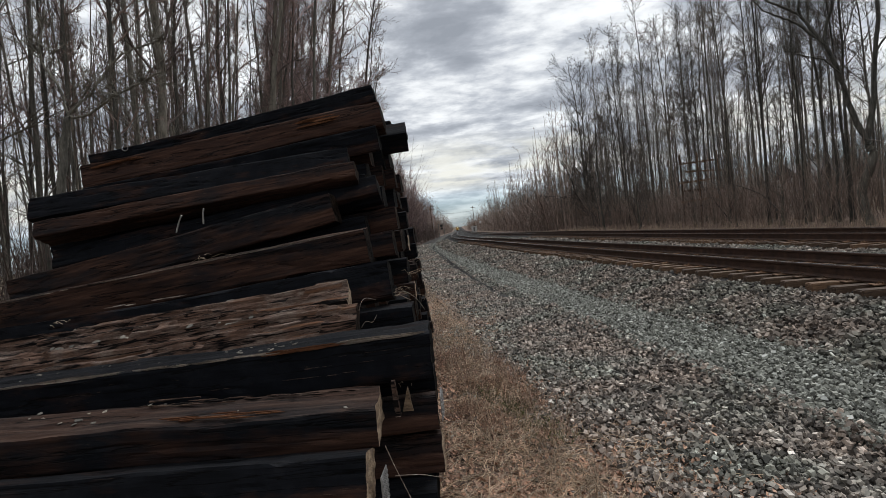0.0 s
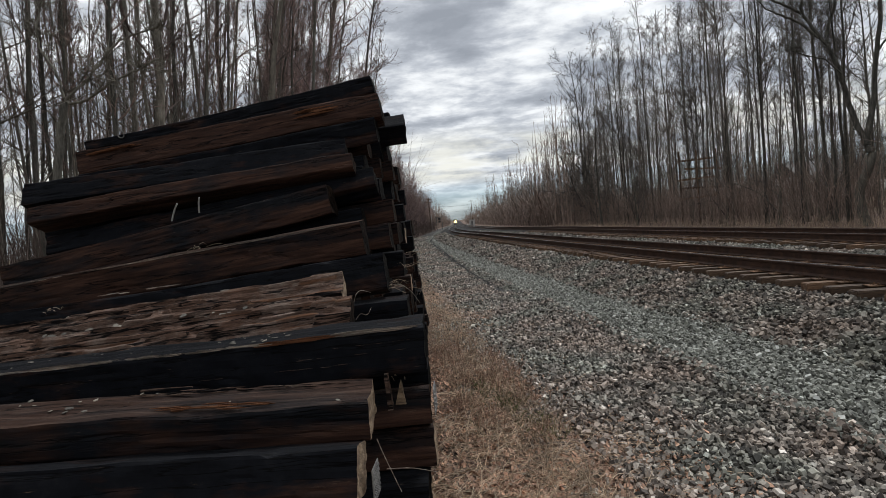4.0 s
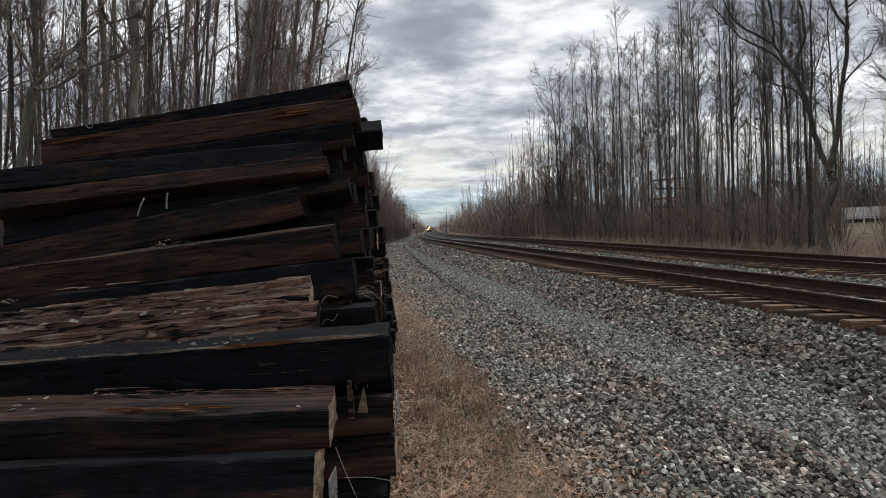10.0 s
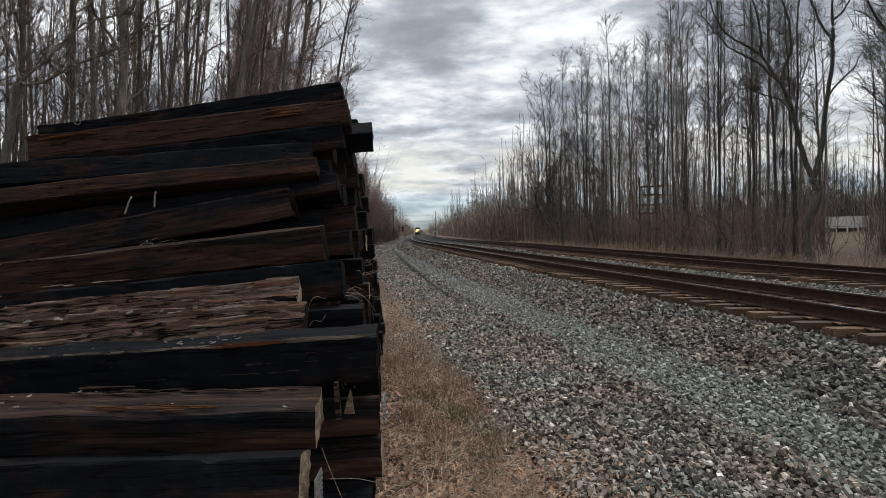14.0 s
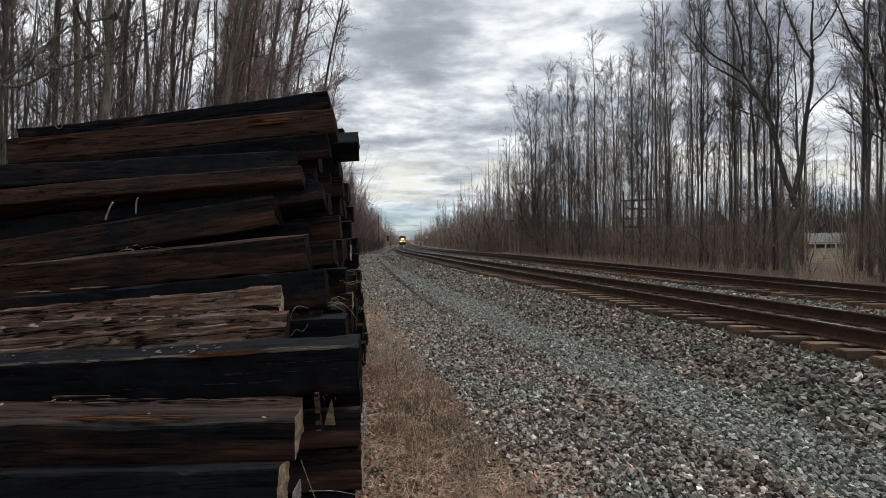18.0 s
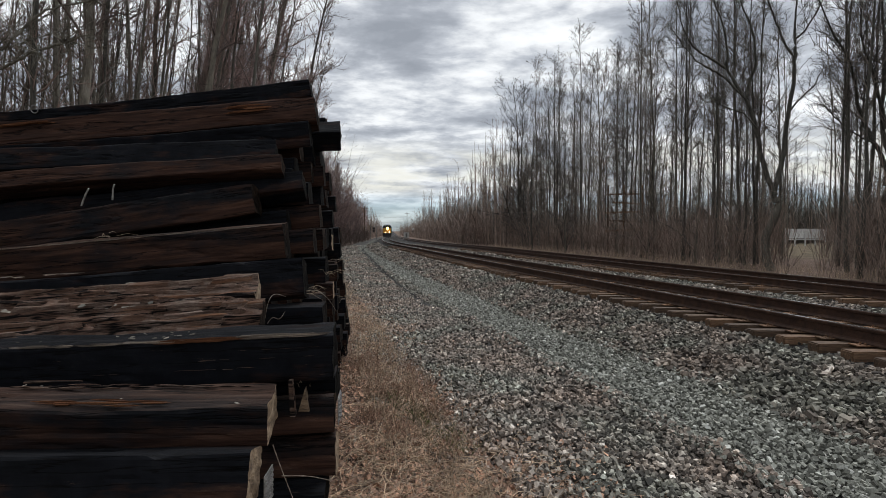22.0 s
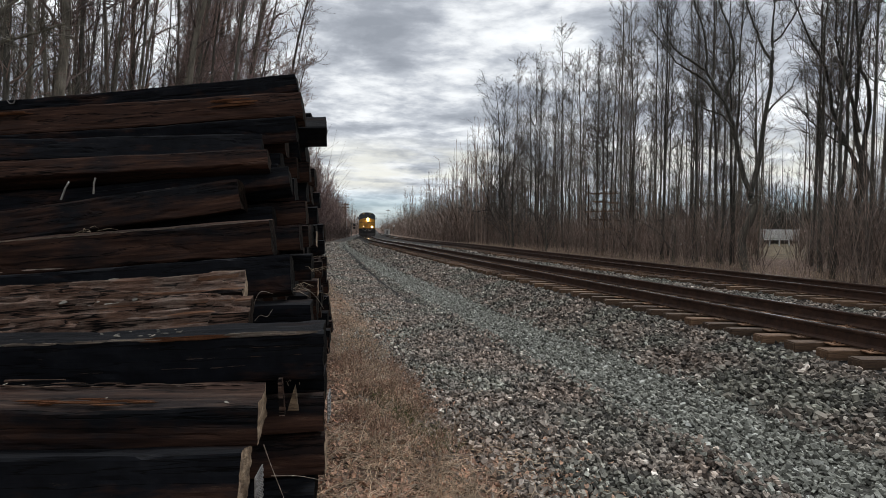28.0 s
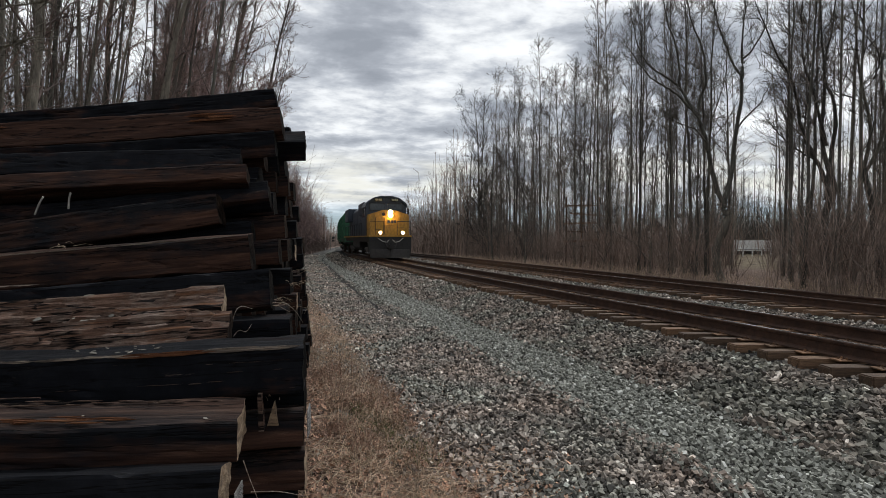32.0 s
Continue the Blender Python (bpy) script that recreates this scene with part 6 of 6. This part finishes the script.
def make_locomotive():
    loco = thing("diesel_locomotive", pose(0, 0, 0), "yellow-nosed dark diesel freight locomotive with lit headlights", "locomotive")
    part("underframe", boxes((-1.45, 1.45, 0.5, 21.9, 1.25, 1.62), bevel=0.03), M["black"], loco)
    part("walkway", boxes((-1.55, 1.55, 0.05, 22.2, 1.62, 1.70)), M["black"], loco)
    part("edge_stripe", boxes((-1.55, 1.55, 0.02, 0.05, 1.63, 1.74), (-1.575, -1.55, 0.05, 22.2, 1.63, 1.72), (1.55, 1.575, 0.05, 22.2, 1.63, 1.72)), M["yellow"], loco, "yellow edge stripe")
    part("pilot", prism_y([(-1.5, 0.35), (1.5, 0.35), (1.55, 1.62), (-1.55, 1.62)], 0.1, 0.45, 0.03), M["black"], loco)
    plow = bmesh.new()
    for s in (-1, 1):
        v = [plow.verts.new(c) for c in ((0, -0.42, 0.1), (s * 1.45, 0.0, 0.1), (s * 1.45, 0.1, 0.72), (0, -0.2, 0.72), (0, 0.1, 0.1), (s * 1.45, 0.3, 0.1), (s * 1.45, 0.3, 0.72), (0, 0.1, 0.72))]
        for q in ((0, 1, 2, 3), (4, 5, 6, 7), (0, 1, 5, 4), (3, 2, 6, 7), (1, 2, 6, 5), (0, 3, 7, 4)):
            plow.faces.new([v[i] for i in q])
    part("snow_plow", plow, M["plow"], loco, "dusty black snow plow")
    coup = part("coupler", boxes((-0.16, 0.16, -0.75, 0.15, 0.78, 1.06), (-0.24, 0.10, -0.95, -0.62, 0.76, 1.08), bevel=0.05), M["black"], loco)
    part("draft_pocket", boxes((-0.36, 0.36, 0.0, 0.12, 0.62, 1.28), bevel=0.04), M["black"], coup)
    for s in (-1, 1):
        t = Tubes()
        t.add(np.array([(s * 0.40, 0.08, 1.35), (s * 0.42, -0.16, 1.20), (s * 0.34, -0.24, 0.95), (s * 0.22, -0.26, 0.80)]), (0.03,) * 4, 8)
        part("air_hose", t.mesh("air_hose", M["black"]), None, loco)
        t = Tubes()
        t.add(np.array([(s * 0.95, 0.02, 1.55), (s * 0.62, -0.12, 1.30), (s * 0.30, -0.16, 1.22), (s * 0.12, -0.12, 1.42)]), (0.02,) * 4, 6)
        part("lift_lever", t.mesh("lift_lever", M["wire"]), None, loco, "pale uncoupling lever")
        for k in range(3):
            part("step", boxes((s * 1.5 - 0.12, s * 1.5 + 0.06, 0.25, 0.75, 0.45 + k * 0.38, 0.49 + k * 0.38)), M["grey_steel"], loco)
        part("step_side", boxes((s * 1.56 - 0.015, s * 1.56 + 0.015, 0.2, 0.8, 0.42, 1.62)), M["black"], loco)
    nose = part("nose", prism_y([(-1.50, 1.70), (1.50, 1.70), (1.50, 3.28), (0.42, 3.62), (-0.42, 3.62), (-1.50, 3.28)], 0.78, 2.15, 0.05), M["yellow"], loco, "grimy yellow nose")
    part("nose_door", boxes((-1.0, -0.35, 0.755, 0.79, 1.80, 3.05), bevel=0.01), M["yellow"], nose)
    part("door_seam", boxes((-1.03, -1.0, 0.76, 0.79, 1.80, 3.05), (-0.35, -0.32, 0.76, 0.79, 1.80, 3.05)), M["black"], nose)
    part("emblem", boxes((-0.12, 0.10, 0.765, 0.785, 2.66, 2.86), (0.14, 0.30, 0.765, 0.785, 2.66, 2.86), (0.34, 0.52, 0.765, 0.785, 2.66, 2.86)), M["blue"], nose, "dark plain emblem shape")
    part("grab_irons", rods(*[((x, 0.74, z), (x + w, 0.74, z)) for x, z, w in ((-0.95, 2.15, 0.35), (0.62, 2.3, 0.5), (0.62, 2.75, 0.5), (-0.2, 2.5, 0.5))]), M["black"], nose)
    part("bell_cover", lamp_disc(-0.42, 0.78, 3.30, 0.13), M["black"], nose)
    part("headlight_housing", boxes((-0.10, 0.30, 0.70, 0.80, 3.10, 3.62), bevel=0.04), M["blue"], nose)
    h = part("headlight", lamp_disc(0.10, 0.70, 3.47, 0.15), M["lamp"], nose, "lit warm headlight")
    part("headlight", lamp_disc(0.10, 0.70, 3.23, 0.15), M["lamp"], nose, "lit warm headlight")
    for x in (-0.72, 0.92):
        part("ditch_light_box", boxes((x - 0.15, x + 0.15, 0.16, 0.42, 1.74, 2.08), bevel=0.03), M["black"], loco)
        part("ditch_light", lamp_disc(x, 0.16, 1.93, 0.11), M["lamp_small"], loco, "lit warm ditch light")
    cab_line = [(-1.55, 1.70), (1.55, 1.70), (1.55, 3.85), (1.42, 4.18), (0.95, 4.52), (0.45, 4.66), (-0.45, 4.66), (-0.95, 4.52), (-1.42, 4.18), (-1.55, 3.85)]
    cab = part("cab", prism_y(cab_line, 2.15, 4.7, 0.03), M["blue"], loco, "dark blue cab")
    part("roof_brim", prism_y([(-1.62, 3.90), (-1.50, 4.24), (-1.0, 4.60), (-0.46, 4.74), (0.46, 4.74), (1.0, 4.60), (1.50, 4.24), (1.62, 3.90), (1.50, 3.92), (1.40, 4.17), (0.93, 4.51), (0.44, 4.65), (-0.44, 4.65), (-0.93, 4.51), (-1.40, 4.17), (-1.50, 3.92)], 1.98, 4.8), M["blue"], cab)
    for s in (-1, 1):
        pane = part("windshield", boxes((min(s * 0.12, s * 1.25), max(s * 0.12, s * 1.25), 2.10, 2.15, 3.66, 4.16), bevel=0.02), M["glass"], cab, "dark windshield pane")
        part("window_frame", boxes((min(s * 0.07, s * 1.30), max(s * 0.07, s * 1.30), 2.12, 2.16, 3.60, 3.66), (min(s * 0.07, s * 1.30), max(s * 0.07, s * 1.30), 2.12, 2.16, 4.16, 4.21), (s * 1.275 - 0.025, s * 1.275 + 0.025, 2.12, 2.16, 3.66, 4.16)), M["black"], pane)
        nb = part("number_board", boxes((s * 0.62 - 0.32, s * 0.62 + 0.32, 1.94, 2.0, 4.34, 4.56), bevel=0.015), M["black"], cab, "black number board")
        part("number_bar", boxes(*[(s * 0.62 - 0.24 + k * 0.125, s * 0.62 - 0.15 + k * 0.125, 1.93, 1.94, 4.38, 4.52) for k in range(4)]), M["pale_bar"], nb)
        part("side_window", boxes((s * 1.56 - 0.015, s * 1.56 + 0.015, 2.6, 3.5, 3.15, 3.95), bevel=0.005), M["glass"], cab)
        part("side_window", boxes((s * 1.56 - 0.015, s * 1.56 + 0.015, 3.6, 4.3, 3.15, 3.95), bevel=0.005), M["glass"], cab)
        part("mirror", boxes((s * 1.72 - 0.03, s * 1.72 + 0.1 * s, 2.5, 2.55, 3.4, 3.8), (s * 1.55, s * 1.75, 2.5, 2.53, 3.58, 3.62)) if s > 0 else boxes((-1.80, -1.62, 2.5, 2.55, 3.4, 3.8)), M["black"], cab)
        # railings
        rl = rods(((s * 1.5, 0.1, 1.7), (s * 1.5, 0.1, 2.75)), ((s * 0.5, 0.1, 1.7), (s * 0.5, 0.1, 2.75)), ((s * 0.5, 0.1, 2.75), (s * 1.5, 0.1, 2.75)), ((s * 1.5, 0.1, 2.2), (s * 1.5, 1.9, 2.2)))
        part("front_railing", rl, M["black"], loco)
        side = [((s * 1.52, y, 1.7), (s * 1.52, y, 2.75)) for y in np.arange(5.2, 21.5, 2.0)] + [((s * 1.52, 5.2, 2.75), (s * 1.52, 21.2, 2.75))]
        part("side_railing", rods(*side), M["black"], loco)
    hood = part("engine_hood", prism_y([(-1.05, 1.70), (1.05, 1.70), (1.05, 4.05), (0.85, 4.35), (-0.85, 4.35), (-1.05, 4.05)], 4.7, 17.6, 0.03), M["blue"], loco, "dark engine hood")
    for s in (-1, 1):
        for k in range(9):
            part("hood_door", boxes((s * 1.06 - 0.012, s * 1.06 + 0.012, 5.6 + k * 1.25, 6.7 + k * 1.25, 1.9, 3.7), bevel=0.004), M["blue"], hood)
    part("dynamic_brake", boxes((-1.5, 1.5, 4.85, 8.2, 3.35, 4.42), bevel=0.08), M["blue"], hood)
    part("exhaust", boxes((-0.3, 0.3, 11.5, 12.5, 4.35, 4.62), bevel=0.03), M["black"], hood)
    part("radiator", boxes((-1.52, 1.52, 17.6, 21.6, 3.2, 4.5), (-1.05, 1.05, 17.6, 21.6, 1.7, 3.2), bevel=0.05), M["blue"], loco, "dark flared radiator section")
    part("fuel_tank", prism_y([(-1.0, 0.45), (1.0, 0.45), (1.4, 0.8), (1.4, 1.25), (-1.4, 1.25), (-1.4, 0.8)], 8.0, 14.0, 0.05), M["black"], loco)
    part("horn", rods(((-0.3, 5.2, 4.5), (-0.3, 4.8, 4.62)), ((0.0, 5.2, 4.5), (0.0, 4.75, 4.65)), r=0.05, sides=8), M["black"], loco)
    make_truck(loco, 4.4, (-1.9, 0.0, 1.9), 2.6)
    make_truck(loco, 17.9, (-1.9, 0.0, 1.9), 2.6)
    return loco


def make_car():
    car = thing("covered_hopper", pose(0, 0, 0), "faded green freight car coupled behind the locomotive", "freight car", "freight cars")
    body = part("body", prism_y([(-1.35, 1.25), (1.35, 1.25), (1.58, 1.9), (1.60, 4.2), (1.35, 4.62), (-1.35, 4.62), (-1.60, 4.2), (-1.58, 1.9)], 1.3, 15.7, 0.04), M["green"], car)
    for s in (-1, 1):
        for k in range(12):
            part("rib", boxes((s * 1.62 - 0.04, s * 1.62 + 0.03, 1.5 + k * 1.27, 1.58 + k * 1.27, 1.7, 4.2)), M["green"], body)
        part("stencil_bar", boxes((s * 1.615 - 0.01, s * 1.615 + 0.012, 1.9, 2.6, 2.0, 2.9)), M["white"], body, "pale stencilled panel")
        part("ladder", rods(*[((s * 1.63, 1.35, z), (s * 1.63, 1.75, z)) for z in np.arange(1.4, 4.5, 0.4)]), M["grey_steel"], body)
    part("running_board", boxes((-0.5, 0.5, 0.8, 16.2, 4.66, 4.72)), M["grey_steel"], body)
    for k in range(5):
        part("hatch", boxes((-0.4, 0.4, 2.0 + k * 2.8, 3.6 + k * 2.8, 4.62, 4.74), bevel=0.02), M["green"], body)
    for y in (4.0, 8.5, 13.0):
        bm = bmesh.new()
        v = [bm.verts.new(c) for c in ((-1.2, y - 1.6, 1.26), (1.2, y - 1.6, 1.26), (1.2, y + 1.6, 1.26), (-1.2, y + 1.6, 1.26), (-0.4, y - 0.4, 0.45), (0.4, y - 0.4, 0.45), (0.4, y + 0.4, 0.45), (-0.4, y + 0.4, 0.45))]
        for q in ((0, 1, 2, 3), (4, 5, 6, 7), (0, 1, 5, 4), (1, 2, 6, 5), (2, 3, 7, 6), (3, 0, 4, 7)):
            bm.faces.new([v[i] for i in q])
        part("discharge_bay", bm, M["green"], car)
    part("end_sill", boxes((-1.4, 1.4, 0.3, 1.3, 1.0, 1.3), (-1.4, 1.4, 15.7, 16.7, 1.0, 1.3), bevel=0.03), M["black"], car)
    part("coupler", boxes((-0.15, 0.15, -0.35, 0.5, 0.8, 1.05), (-0.15, 0.15, 16.5, 17.35, 0.8, 1.05), bevel=0.04), M["black"], car)
    make_truck(car, 2.3, (-0.88, 0.88), 1.2)
    make_truck(car, 14.7, (-0.88, 0.88), 1.2)
    return car


white_fence()
lattice()
marker()
signals()

FRONT_AT_END, SPEED = 42.2, 17.5


def train_pose(y, length):
    (x0, y0), (x1, y1) = on_track(y + 0.2 * length), on_track(y + 0.8 * length)
    turn = math.atan2(x1 - x0, y1 - y0)
    xc, yc = (x0 + x1) / 2, (y0 + y1) / 2
    return pose(xc - math.sin(turn) * length / 2, yc - math.cos(turn) * length / 2, RAIL_TOP - fall(yc), 0, 0, -math.degrees(turn))


loco = make_locomotive()
first_car = make_car()
cars = [first_car, copy_thing(first_car, pose(0, 0, 0)), copy_thing(first_car, pose(0, 0, 0))]


def motions():
    times = [*range(0, 24, 2), *np.arange(24, 32.01, 0.5)]
    for carried, back_by, length in ((loco, 0.0, 22.3), (cars[0], 22.9, 17.0), (cars[1], 40.6, 17.0), (cars[2], 58.3, 17.0)):
        walk(carried, [(t, train_pose(FRONT_AT_END + SPEED * (32.0 - t) + back_by, length)) for t in times])


motions()
